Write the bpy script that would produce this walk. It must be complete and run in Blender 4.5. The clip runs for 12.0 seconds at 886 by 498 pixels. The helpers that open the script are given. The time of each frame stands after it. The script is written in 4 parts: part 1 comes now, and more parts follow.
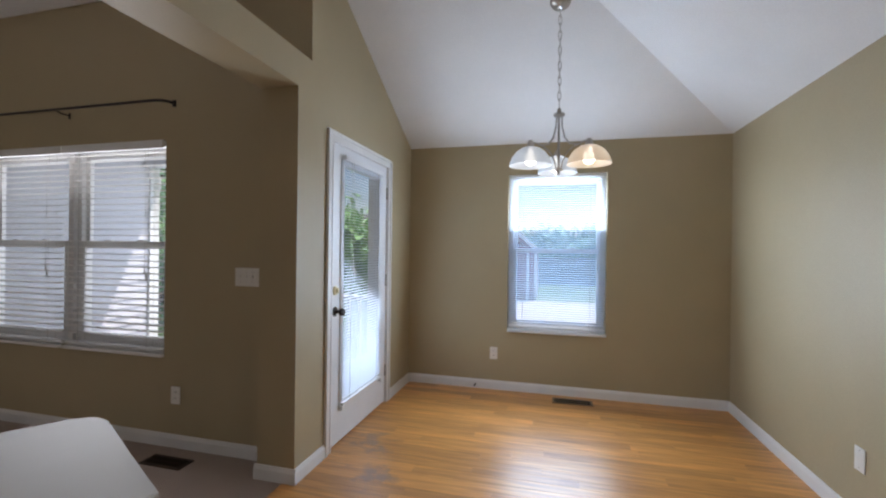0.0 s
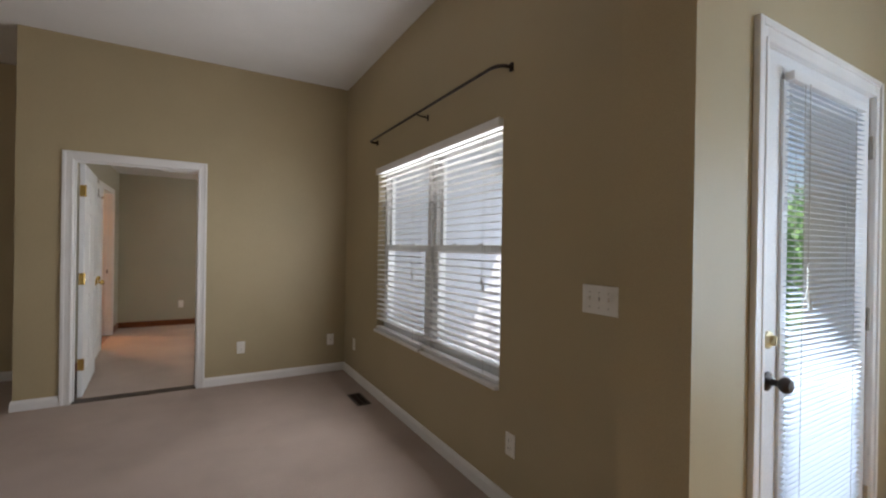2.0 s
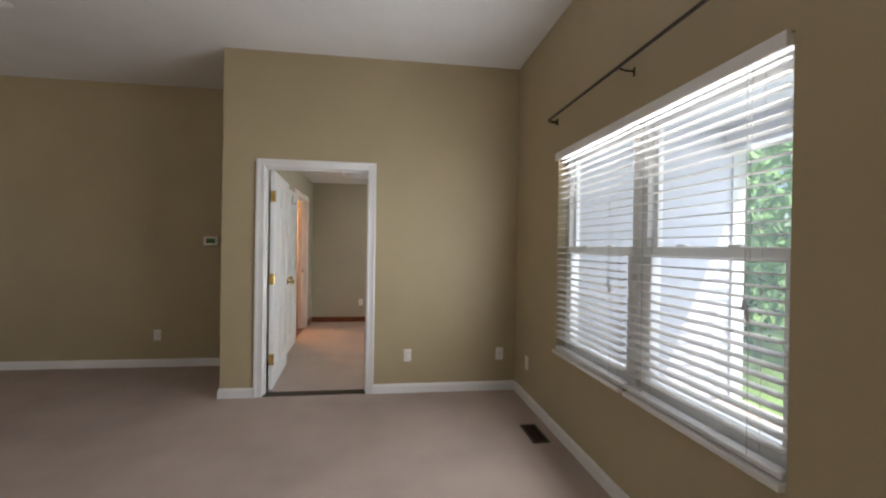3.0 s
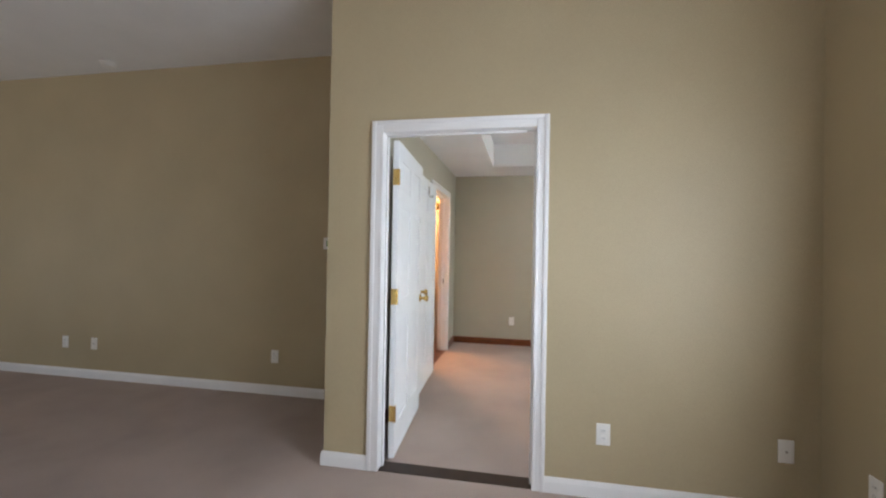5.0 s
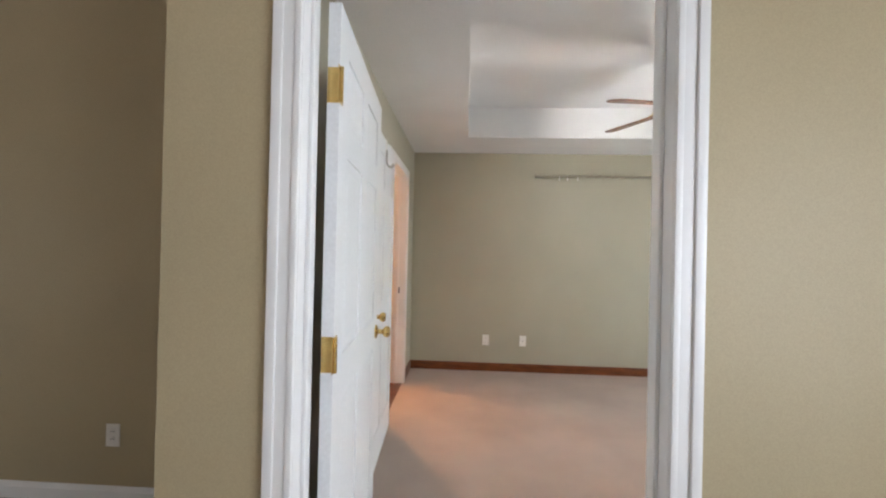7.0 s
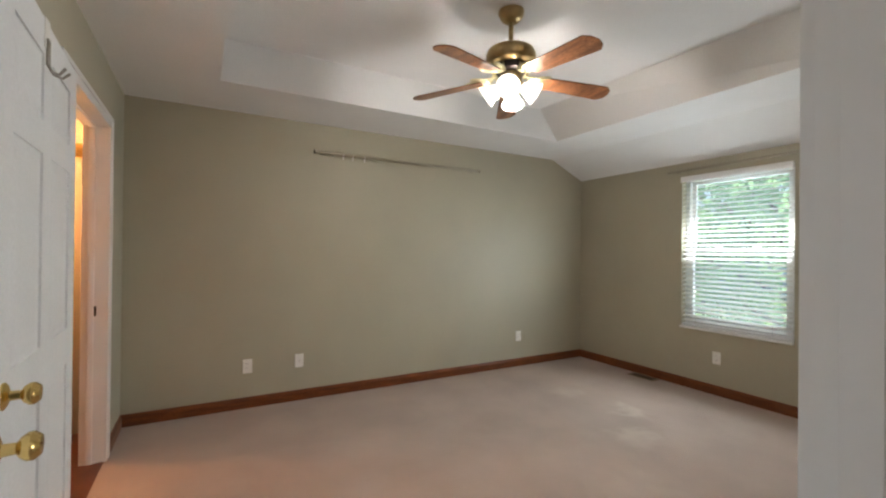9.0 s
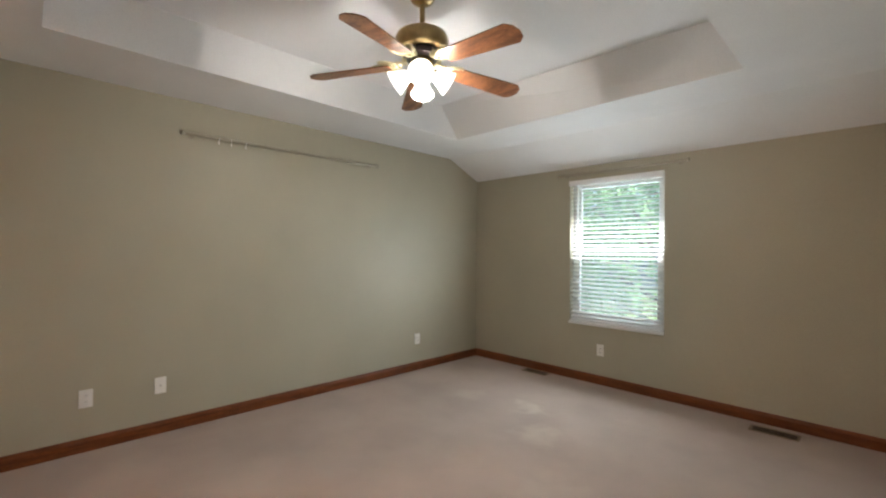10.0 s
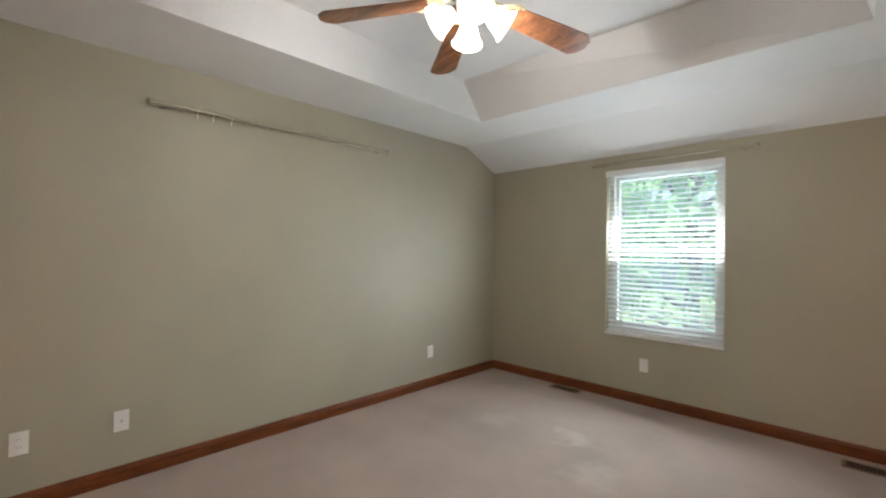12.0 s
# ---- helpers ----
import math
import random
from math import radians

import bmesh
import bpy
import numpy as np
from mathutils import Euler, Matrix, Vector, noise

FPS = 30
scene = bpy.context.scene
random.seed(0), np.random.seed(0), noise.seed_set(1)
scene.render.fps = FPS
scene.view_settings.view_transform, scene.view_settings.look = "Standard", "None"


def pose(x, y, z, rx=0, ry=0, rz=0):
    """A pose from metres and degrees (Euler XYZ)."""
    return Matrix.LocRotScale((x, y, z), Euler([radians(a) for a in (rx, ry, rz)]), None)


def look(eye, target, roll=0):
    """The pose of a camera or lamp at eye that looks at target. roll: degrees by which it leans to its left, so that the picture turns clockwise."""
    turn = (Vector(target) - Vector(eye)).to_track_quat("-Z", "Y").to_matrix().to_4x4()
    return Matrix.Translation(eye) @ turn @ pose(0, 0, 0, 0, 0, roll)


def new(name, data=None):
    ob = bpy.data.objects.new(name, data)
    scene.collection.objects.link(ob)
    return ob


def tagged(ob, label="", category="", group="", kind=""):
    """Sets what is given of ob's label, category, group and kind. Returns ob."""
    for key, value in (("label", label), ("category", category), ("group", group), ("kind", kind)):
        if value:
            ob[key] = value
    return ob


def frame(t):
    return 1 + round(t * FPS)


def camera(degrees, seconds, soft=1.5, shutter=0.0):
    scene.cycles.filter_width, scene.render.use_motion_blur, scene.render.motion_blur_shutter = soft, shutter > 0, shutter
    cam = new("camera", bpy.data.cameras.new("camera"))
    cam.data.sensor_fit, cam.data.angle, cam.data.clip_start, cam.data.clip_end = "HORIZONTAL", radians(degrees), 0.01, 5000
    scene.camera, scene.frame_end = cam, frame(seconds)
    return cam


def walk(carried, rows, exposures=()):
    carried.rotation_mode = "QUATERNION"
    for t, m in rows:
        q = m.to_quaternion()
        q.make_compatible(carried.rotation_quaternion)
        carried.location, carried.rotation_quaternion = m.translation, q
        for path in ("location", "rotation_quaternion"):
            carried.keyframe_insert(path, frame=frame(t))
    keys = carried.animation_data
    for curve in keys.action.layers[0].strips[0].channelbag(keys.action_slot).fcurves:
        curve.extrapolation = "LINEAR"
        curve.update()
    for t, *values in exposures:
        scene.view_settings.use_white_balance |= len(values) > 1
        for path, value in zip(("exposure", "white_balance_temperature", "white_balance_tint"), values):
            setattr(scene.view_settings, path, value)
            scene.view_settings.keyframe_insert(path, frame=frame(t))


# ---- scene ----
cam = camera(92.1, 12.0, soft=2.2)
PATH = [
    (0, (-0.147, 0.193, 1.343), (-0.648, 2.13, 1.34), 0.7),
    (0.5, (-0.229, 0.482, 1.342), (-1.053, 2.304, 1.339), 0.8),
    (1, (-0.396, 0.725, 1.329), (-1.559, 2.352, 1.331), 0.9),
    (1.5, (-0.607, 0.922, 1.33), (-2.089, 2.265, 1.329), 0.9),
    (2, (-0.851, 1.105, 1.343), (-2.588, 2.097, 1.34), 0.9),
    (2.5, (-1.151, 1.189, 1.332), (-3.05, 1.816, 1.332), 0.9),
    (3, (-1.495, 1.236, 1.347), (-3.475, 1.513, 1.339), 0.9),
    (3.5, (-1.865, 1.242, 1.312), (-3.865, 1.238, 1.321), 1.0),
    (5.5, (-3.369, 0.943, 1.315), (-5.328, 0.541, 1.33), 1.0),
    (6, (-3.746, 0.836, 1.318), (-5.712, 0.471, 1.332), 1.0),
    (6.5, (-4.091, 0.714, 1.33), (-6.073, 0.442, 1.341), 1.2),
    (8.5, (-5.165, 0.467, 1.316), (-7.042, 1.157, 1.33), 0.8),
    (9, (-5.344, 0.521, 1.318), (-7.088, 1.499, 1.328), 0.6),
    (9.5, (-5.491, 0.561, 1.318), (-7.078, 1.778, 1.332), 0.6),
    (10, (-5.604, 0.559, 1.329), (-7.034, 1.957, 1.34), 0.5),
    (10.5, (-5.705, 0.59, 1.338), (-7.01, 2.106, 1.348), 0.5),
    (11, (-5.847, 0.667, 1.347), (-7.093, 2.232, 1.354), 0.5),
    (11.5, (-6.035, 0.761, 1.337), (-7.305, 2.306, 1.346), 0.5),
    (12, (-6.224, 0.792, 1.33), (-7.62, 2.224, 1.34), 0.6),
]
walk(cam, [(t, look(eye, target, roll)) for t, eye, target, roll in PATH],
     exposures=[(0.0, 0.75, 6400, 15), (1.0, 0.6, 6400, 14), (1.5, 0.72, 6550, 13), (2.5, 1.3, 6700, 12), (3.5, 1.5, 6250, 10), (5.5, 2.05, 5950, 10), (6.5, 2.05, 6000, 10), (8.5, 1.45, 6600, 11), (12.0, 1.6, 6300, 10)])

# ---- world, sun, exposure ----
world = bpy.data.worlds.new("world")
scene.world = world
world.use_nodes = True
wn = world.node_tree
sky = wn.nodes.new("ShaderNodeTexSky")
sky.sky_type = "NISHITA"
sky.sun_disc = False
SUN = Vector((0.6, 1.0, 2.3)).normalized()
sky.sun_elevation = math.asin(SUN.z)
sky.sun_rotation = math.atan2(SUN.x, SUN.y)
wn.links.new(sky.outputs[0], wn.nodes["Background"].inputs[0])
wn.nodes["Background"].inputs[1].default_value = 0.06
sun = new("sun", bpy.data.lights.new("sun", "SUN"))
sun.data.energy, sun.data.angle, sun.data.color = 5.0, radians(0.5), (1, 0.95, 0.88)
sun.matrix_basis = look(SUN * 30, (0, 0, 0))


def area(name, eye, target, w, h, power, color):
    lamp = new(name, bpy.data.lights.new(name, "AREA"))
    lamp.data.shape, lamp.data.size, lamp.data.size_y = "RECTANGLE", w, h
    lamp.data.energy, lamp.data.color = power, color
    lamp.matrix_basis = look(eye, target)
    return lamp


def bulb(name, at, power, color, radius=0.03):
    lamp = new(name, bpy.data.lights.new(name, "POINT"))
    lamp.data.energy, lamp.data.color, lamp.data.shadow_soft_size = power, color, radius
    lamp.location = at
    return lamp


DAY = (0.70, 0.85, 1.0)
# sky light standing in the window and patio door openings and in the porch opening
area("daylight_dining", (-0.12, 4.26, 1.30), (-0.12, 2.0, 1.75), 0.85, 1.4, 25, DAY)
area("daylight_dining_pane", (-0.12, 4.60, 1.32), (-0.12, 2.0, 1.2), 0.85, 1.4, 11, (0.40, 0.66, 1.0))
area("daylight_living", (-3.57, 2.46, 1.35), (-3.57, 0.0, 1.6), 1.75, 1.4, 16, (0.92, 0.95, 1.0))
area("daylight_living_pane", (-3.57, 2.82, 1.35), (-3.57, 0.0, 1.1), 1.8, 1.4, 5, (0.86, 0.92, 1.0))
area("daylight_porch", (-4.2, 5.05, 1.3), (-4.0, 2.5, 1.0), 2.2, 2.2, 14, (0.72, 0.82, 1.0))
area("daylight_bedroom", (-7.445, 4.69, 1.14), (-7.445, 2.0, 1.75), 0.9, 1.0, 11.5, (0.84, 0.94, 1.0))
area("daylight_bedroom_pane", (-7.445, 4.99, 1.34), (-7.445, 2.0, 1.2), 0.9, 1.4, 6, (0.72, 0.92, 1.0))
# added warm fill lamp behind the camera, in an invented wall opening
area("warm_fill_back", (-2.4, -6.9, 1.25), (-2.4, 0, 1.0), 3.4, 2.2, 4.0, (1.0, 0.78, 0.52))
area("daylight_patio_door", (-1.52, 3.185, 1.15), (1.3, 3.0, 0.8), 0.65, 1.7, 9, DAY)
bulb("fan_bulb", (-7.345, 2.11, 2.21), 13, (1.0, 0.96, 0.90), 0.06)
bulb("bath_bulb", (-8.92, -0.75, 1.98), 26, (1.0, 0.45, 0.18), 0.05)

# ---- materials ----


def mat(name, color, rough=0.6, metal=0.0, vary=0.06, scale=6.0, grain=0.0, grain_scale=200.0, spec=0.5, color2=None, stretch=(1, 1, 1), rand=0.0, coat=0.0, bump_d=0.002):
    m = bpy.data.materials.new(name)
    m.use_nodes = True
    nt = m.node_tree
    b = nt.nodes["Principled BSDF"]
    b.inputs["Roughness"].default_value = rough
    b.inputs["Metallic"].default_value = metal
    b.inputs["Specular IOR Level"].default_value = spec
    b.inputs["Coat Weight"].default_value = coat
    b.inputs["Coat Roughness"].default_value = 0.28
    tc = nt.nodes.new("ShaderNodeTexCoord")
    mp = nt.nodes.new("ShaderNodeMapping")
    mp.inputs["Scale"].default_value = stretch
    nt.links.new(tc.outputs["Object"], mp.inputs["Vector"])
    vec = mp.outputs[0]
    if rand:
        oi = nt.nodes.new("ShaderNodeObjectInfo")
        ad = nt.nodes.new("ShaderNodeVectorMath")
        ad.operation = "MULTIPLY_ADD"
        cb = nt.nodes.new("ShaderNodeCombineXYZ")
        for i in range(3):
            nt.links.new(oi.outputs["Random"], cb.inputs[i])
        ad.inputs[1].default_value = (37, 53, 11)
        nt.links.new(cb.outputs[0], ad.inputs[0])
        nt.links.new(vec, ad.inputs[2])
        vec = ad.outputs[0]
    n1 = nt.nodes.new("ShaderNodeTexNoise")
    n1.inputs["Scale"].default_value = scale
    n1.inputs["Detail"].default_value = 5
    nt.links.new(vec, n1.inputs["Vector"])
    n2 = nt.nodes.new("ShaderNodeTexNoise")
    n2.inputs["Scale"].default_value = grain_scale
    n2.inputs["Detail"].default_value = 3
    nt.links.new(vec, n2.inputs["Vector"])
    mix = nt.nodes.new("ShaderNodeMix")
    mix.data_type = "RGBA"
    c2 = color2 or [c * (1 - 2.2 * vary) for c in color]
    mix.inputs[6].default_value = (*c2, 1)
    mix.inputs[7].default_value = (*[min(1, c * (1 + vary)) for c in color], 1)
    ramp = nt.nodes.new("ShaderNodeMapRange")
    ramp.inputs[1].default_value, ramp.inputs[2].default_value = 0.3, 0.7
    nt.links.new(n1.outputs[0], ramp.inputs[0])
    nt.links.new(ramp.outputs[0], mix.inputs[0])
    out = mix.outputs[2]
    if rand or grain:
        hsv = nt.nodes.new("ShaderNodeHueSaturation")
        mr = nt.nodes.new("ShaderNodeMapRange")
        if rand:
            nt.links.new(oi.outputs["Random"], mr.inputs[0])
            mr.inputs[3].default_value, mr.inputs[4].default_value = 1 - rand, 1 + rand
        else:
            nt.links.new(n2.outputs[0], mr.inputs[0])
            mr.inputs[1].default_value, mr.inputs[2].default_value = 0.3, 0.7
            mr.inputs[3].default_value, mr.inputs[4].default_value = 1 - vary * 2, 1 + vary * 2
        nt.links.new(mr.outputs[0], hsv.inputs["Value"])
        nt.links.new(out, hsv.inputs["Color"])
        out = hsv.outputs[0]
    nt.links.new(out, b.inputs["Base Color"])
    if grain:
        bp = nt.nodes.new("ShaderNodeBump")
        bp.inputs["Strength"].default_value = grain
        bp.inputs["Distance"].default_value = bump_d
        nt.links.new(n2.outputs[0], bp.inputs["Height"])
        nt.links.new(bp.outputs[0], b.inputs["Normal"])
    return m


def glow(name, color, strength, base=(0.9, 0.9, 0.9)):
    m = mat(name, base, 0.35)
    b = m.node_tree.nodes["Principled BSDF"]
    b.inputs["Emission Color"].default_value = (*color, 1)
    b.inputs["Emission Strength"].default_value = strength
    return m


def glass(name):
    m = bpy.data.materials.new(name)
    m.use_nodes = True
    nt = m.node_tree
    nt.nodes.clear()
    o = nt.nodes.new("ShaderNodeOutputMaterial")
    t = nt.nodes.new("ShaderNodeBsdfTransparent")
    g = nt.nodes.new("ShaderNodeBsdfGlossy")
    g.inputs["Roughness"].default_value = 0.02
    x = nt.nodes.new("ShaderNodeMixShader")
    f = nt.nodes.new("ShaderNodeLayerWeight")
    f.inputs[0].default_value = 0.25
    k = nt.nodes.new("ShaderNodeMath")
    k.operation = "MULTIPLY"
    k.inputs[1].default_value = 0.10
    nt.links.new(f.outputs["Facing"], k.inputs[0])
    nt.links.new(k.outputs[0], x.inputs[0])
    nt.links.new(t.outputs[0], x.inputs[1])
    nt.links.new(g.outputs[0], x.inputs[2])
    nt.links.new(x.outputs[0], o.inputs[0])
    return m


def translucent(name, color, rough=0.5, share=0.35):
    m = mat(name, color, rough, vary=0.03)
    nt = m.node_tree
    b = nt.nodes["Principled BSDF"]
    t = nt.nodes.new("ShaderNodeBsdfTranslucent")
    t.inputs[0].default_value = (*color, 1)
    x = nt.nodes.new("ShaderNodeMixShader")
    x.inputs[0].default_value = share
    o = nt.nodes["Material Output"]
    nt.links.new(b.outputs[0], x.inputs[1])
    nt.links.new(t.outputs[0], x.inputs[2])
    nt.links.new(x.outputs[0], o.inputs[0])
    return m


def haze_sheet(name, color, cover):
    """A mostly clear sheet whose small scattering share lays pale haze over the view."""
    m = bpy.data.materials.new(name)
    m.use_nodes = True
    nt = m.node_tree
    nt.nodes.clear()
    o = nt.nodes.new("ShaderNodeOutputMaterial")
    t = nt.nodes.new("ShaderNodeBsdfTransparent")
    d = nt.nodes.new("ShaderNodeBsdfTranslucent")
    d.inputs[0].default_value = (*color, 1)
    x = nt.nodes.new("ShaderNodeMixShader")
    x.inputs[0].default_value = cover
    nt.links.new(t.outputs[0], x.inputs[1])
    nt.links.new(d.outputs[0], x.inputs[2])
    nt.links.new(x.outputs[0], o.inputs[0])
    return m


# added veil that puts daylight haze into a thin sheet
M_HAZE = haze_sheet("window_haze", (0.72, 0.80, 0.88), 0.05)
M_WALL = mat("tan_wall_paint", (0.43, 0.355, 0.222), 0.5, vary=0.03, scale=1.3, grain=0.12, grain_scale=260, spec=0.35)
M_BWALL = mat("sage_tan_wall_paint", (0.42, 0.385, 0.29), 0.5, vary=0.03, scale=1.3, grain=0.12, grain_scale=260, spec=0.35)
M_CEIL = mat("ceiling_paint", (0.80, 0.79, 0.78), 0.85, vary=0.02, scale=2, grain=0.3, grain_scale=150)
M_CARPET = mat("beige_carpet", (0.50, 0.405, 0.35), 0.95, vary=0.05, scale=2.2, grain=1.0, grain_scale=330, spec=0.1, bump_d=0.006)
M_BCARPET = mat("worn_beige_carpet", (0.50, 0.405, 0.35), 0.95, vary=0.06, scale=1.7, grain=1.0, grain_scale=330, spec=0.1, bump_d=0.006)
nt = M_BCARPET.node_tree
tc = nt.nodes.new("ShaderNodeTexCoord")
warp = nt.nodes.new("ShaderNodeTexNoise")
warp.inputs["Scale"].default_value = 5.0
warp.inputs["Detail"].default_value = 4
nt.links.new(tc.outputs["Object"], warp.inputs["Vector"])
moved = nt.nodes.new("ShaderNodeVectorMath")
moved.operation = "MULTIPLY_ADD"
moved.inputs[1].default_value = (0.55, 0.55, 0.0)
nt.links.new(warp.outputs["Color"], moved.inputs[0])
nt.links.new(tc.outputs["Object"], moved.inputs[2])
base = nt.nodes["Principled BSDF"].inputs["Base Color"]
for sx, sy, sr, amount in ((-7.65, 3.66, 0.20, 0.65), (-7.36, 3.25, 0.24, 0.5), (-8.3, 3.55, 0.22, 0.35), (-6.9, 2.6, 0.3, 0.3)):
    dist = nt.nodes.new("ShaderNodeVectorMath")
    dist.operation = "DISTANCE"
    dist.inputs[1].default_value = (sx + 0.275, sy + 0.275, 0.0)
    nt.links.new(moved.outputs[0], dist.inputs[0])
    fade = nt.nodes.new("ShaderNodeMapRange")
    fade.interpolation_type = "SMOOTHSTEP"
    fade.inputs[1].default_value, fade.inputs[2].default_value = sr, 0.02
    fade.inputs[3].default_value, fade.inputs[4].default_value = 0.0, amount
    nt.links.new(dist.outputs["Value"], fade.inputs[0])
    worn = nt.nodes.new("ShaderNodeMix")
    worn.data_type = "RGBA"
    worn.inputs[7].default_value = (0.66, 0.58, 0.50, 1)
    nt.links.new(fade.outputs[0], worn.inputs[0])
    nt.links.new(base.links[0].from_socket, worn.inputs[6])
    nt.links.new(worn.outputs[2], base)
M_TRIM = mat("white_trim_paint", (0.80, 0.79, 0.78), 0.35, vary=0.02, scale=5)
M_DOOR = mat("white_door_paint", (0.80, 0.81, 0.82), 0.38, vary=0.02, scale=3, grain=0.02, grain_scale=90)
M_OAKTRIM = mat("stained_oak_trim", (0.17, 0.045, 0.010), 0.45, vary=0.2, scale=5, grain=0.2, grain_scale=60, stretch=(1, 1, 8), coat=0.1, spec=0.3)
M_PLANK = mat("honey_oak_plank", (0.68, 0.32, 0.09), 0.38, vary=0.10, scale=5, grain=0.15, grain_scale=45, stretch=(0.6, 9, 1), rand=0.18, color2=(0.44, 0.20, 0.055), coat=0.22)
nt = M_PLANK.node_tree
where = nt.nodes.new("ShaderNodeNewGeometry")
blot = nt.nodes.new("ShaderNodeTexNoise")
blot.inputs["Scale"].default_value = 9.0
blot.inputs["Detail"].default_value = 5
nt.links.new(where.outputs["Position"], blot.inputs["Vector"])
base = nt.nodes["Principled BSDF"].inputs["Base Color"]
for sx, sy, sr in ((-1.36, 2.92, 0.34), (-1.16, 2.55, 0.30)):
    dist = nt.nodes.new("ShaderNodeVectorMath")
    dist.operation = "DISTANCE"
    dist.inputs[1].default_value = (sx, sy, 0.0)
    nt.links.new(where.outputs["Position"], dist.inputs[0])
    near = nt.nodes.new("ShaderNodeMapRange")
    near.inputs[1].default_value, near.inputs[2].default_value = sr, 0.0
    near.inputs[3].default_value, near.inputs[4].default_value = -0.25, 0.2
    nt.links.new(dist.outputs["Value"], near.inputs[0])
    both = nt.nodes.new("ShaderNodeMath")
    nt.links.new(near.outputs[0], both.inputs[0])
    nt.links.new(blot.outputs[0], both.inputs[1])
    cut = nt.nodes.new("ShaderNodeMapRange")
    cut.inputs[1].default_value, cut.inputs[2].default_value = 0.50, 0.68
    cut.inputs[4].default_value = 0.7
    nt.links.new(both.outputs[0], cut.inputs[0])
    worn = nt.nodes.new("ShaderNodeMix")
    worn.data_type = "RGBA"
    worn.inputs[7].default_value = (0.22, 0.15, 0.10, 1)
    nt.links.new(cut.outputs[0], worn.inputs[0])
    nt.links.new(base.links[0].from_socket, worn.inputs[6])
    nt.links.new(worn.outputs[2], base)
M_DARKGAP = mat("dark_subfloor", (0.06, 0.035, 0.02), 0.8)
M_SLAT = translucent("white_blind_slat", (0.82, 0.80, 0.77), 0.4, 0.45)
M_MINI = translucent("white_mini_blind_slat", (0.80, 0.83, 0.88), 0.4, 0.45)
M_CORD = mat("blind_cord", (0.55, 0.53, 0.5), 0.8)
M_VINYL = mat("white_vinyl", (0.82, 0.82, 0.82), 0.35, vary=0.02)
M_GLASS = glass("window_glass")
M_BRASS = mat("polished_brass", (0.80, 0.58, 0.22), 0.18, 1.0, vary=0.08, scale=30)
M_ABRASS = mat("antique_brass", (0.42, 0.31, 0.15), 0.3, 1.0, vary=0.1, scale=20)
M_CREAM = mat("cream_gold_iron", (0.80, 0.71, 0.44), 0.35, 0.25, vary=0.08, scale=30)
M_NICKEL = mat("brushed_nickel", (0.45, 0.42, 0.38), 0.32, 1.0, vary=0.08, scale=40)
M_SATIN = mat("satin_nickel", (0.40, 0.365, 0.29), 0.35, 1.0, vary=0.06, scale=40)
M_BRONZE = mat("dark_bronze", (0.05, 0.04, 0.035), 0.35, 0.8, vary=0.1, scale=30)
M_BLADE = mat("walnut_fan_blade", (0.30, 0.12, 0.05), 0.25, vary=0.2, scale=4, grain=0.1, grain_scale=40, stretch=(1, 7, 7), color2=(0.12, 0.045, 0.02), coat=0.4)
M_VENT = mat("dark_brown_vent", (0.05, 0.03, 0.02), 0.45, 0.4, vary=0.1, scale=20)
M_VENTB = mat("tan_metal_vent", (0.25, 0.17, 0.10), 0.4, 0.5, vary=0.1, scale=20)
# flat black stands in for the shade inside outlet slots and floor ducts
M_BLACK = mat("black_hole_shade", (0.01, 0.01, 0.01), 0.9)
M_PLASTIC = mat("white_plastic", (0.80, 0.78, 0.74), 0.35, vary=0.02)
M_SHADE = glow("lit_alabaster_glass", (1.0, 0.72, 0.40), 0.16, (0.75, 0.72, 0.66))
# same bowls; window light from behind is put into a bluish tint and glow
M_SHADEC = glow("alabaster_window_glow", (0.80, 0.92, 1.0), 0.12, (0.7, 0.74, 0.78))
for m in (M_SHADE, M_SHADEC):
    nt = m.node_tree
    x = nt.nodes.new("ShaderNodeMixShader")
    x.inputs[0].default_value = 0.30
    nt.links.new(nt.nodes["Principled BSDF"].outputs[0], x.inputs[1])
    nt.links.new(nt.nodes.new("ShaderNodeBsdfTransparent").outputs[0], x.inputs[2])
    nt.links.new(x.outputs[0], nt.nodes["Material Output"].inputs[0])
M_BULB = glow("lit_bulb", (1.0, 0.90, 0.74), 3.5)
M_FANGLASS = glow("lit_frosted_glass", (1.0, 0.95, 0.86), 0.75)
M_BATHBULB = glow("warm_bulb", (1.0, 0.68, 0.36), 5.0)
M_COUNTER = mat("white_laminate", (0.62, 0.60, 0.56), 0.42, vary=0.03, scale=3)
M_CAB = mat("white_cabinet_paint", (0.7, 0.68, 0.64), 0.45)
M_BATHWALL = mat("warm_bath_paint", (0.62, 0.54, 0.44), 0.6, vary=0.03)
M_VANITY = mat("dark_cherry_wood", (0.12, 0.04, 0.02), 0.35, vary=0.2, scale=4)
M_MIRROR = mat("mirror", (0.9, 0.9, 0.9), 0.02, 1.0, vary=0.0)
M_SIDING = mat("white_vinyl_siding", (0.62, 0.61, 0.66), 0.5, vary=0.02, scale=3)
M_DECK = mat("weathered_deck_board", (0.33, 0.30, 0.27), 0.7, vary=0.1, scale=4, rand=0.08)
M_GRASS = mat("lawn_grass", (0.09, 0.16, 0.035), 0.9, vary=0.3, scale=0.8, grain=0.5, grain_scale=30)
M_CONC = mat("pale_concrete", (0.48, 0.46, 0.43), 0.85, vary=0.08, scale=2, grain=0.2)
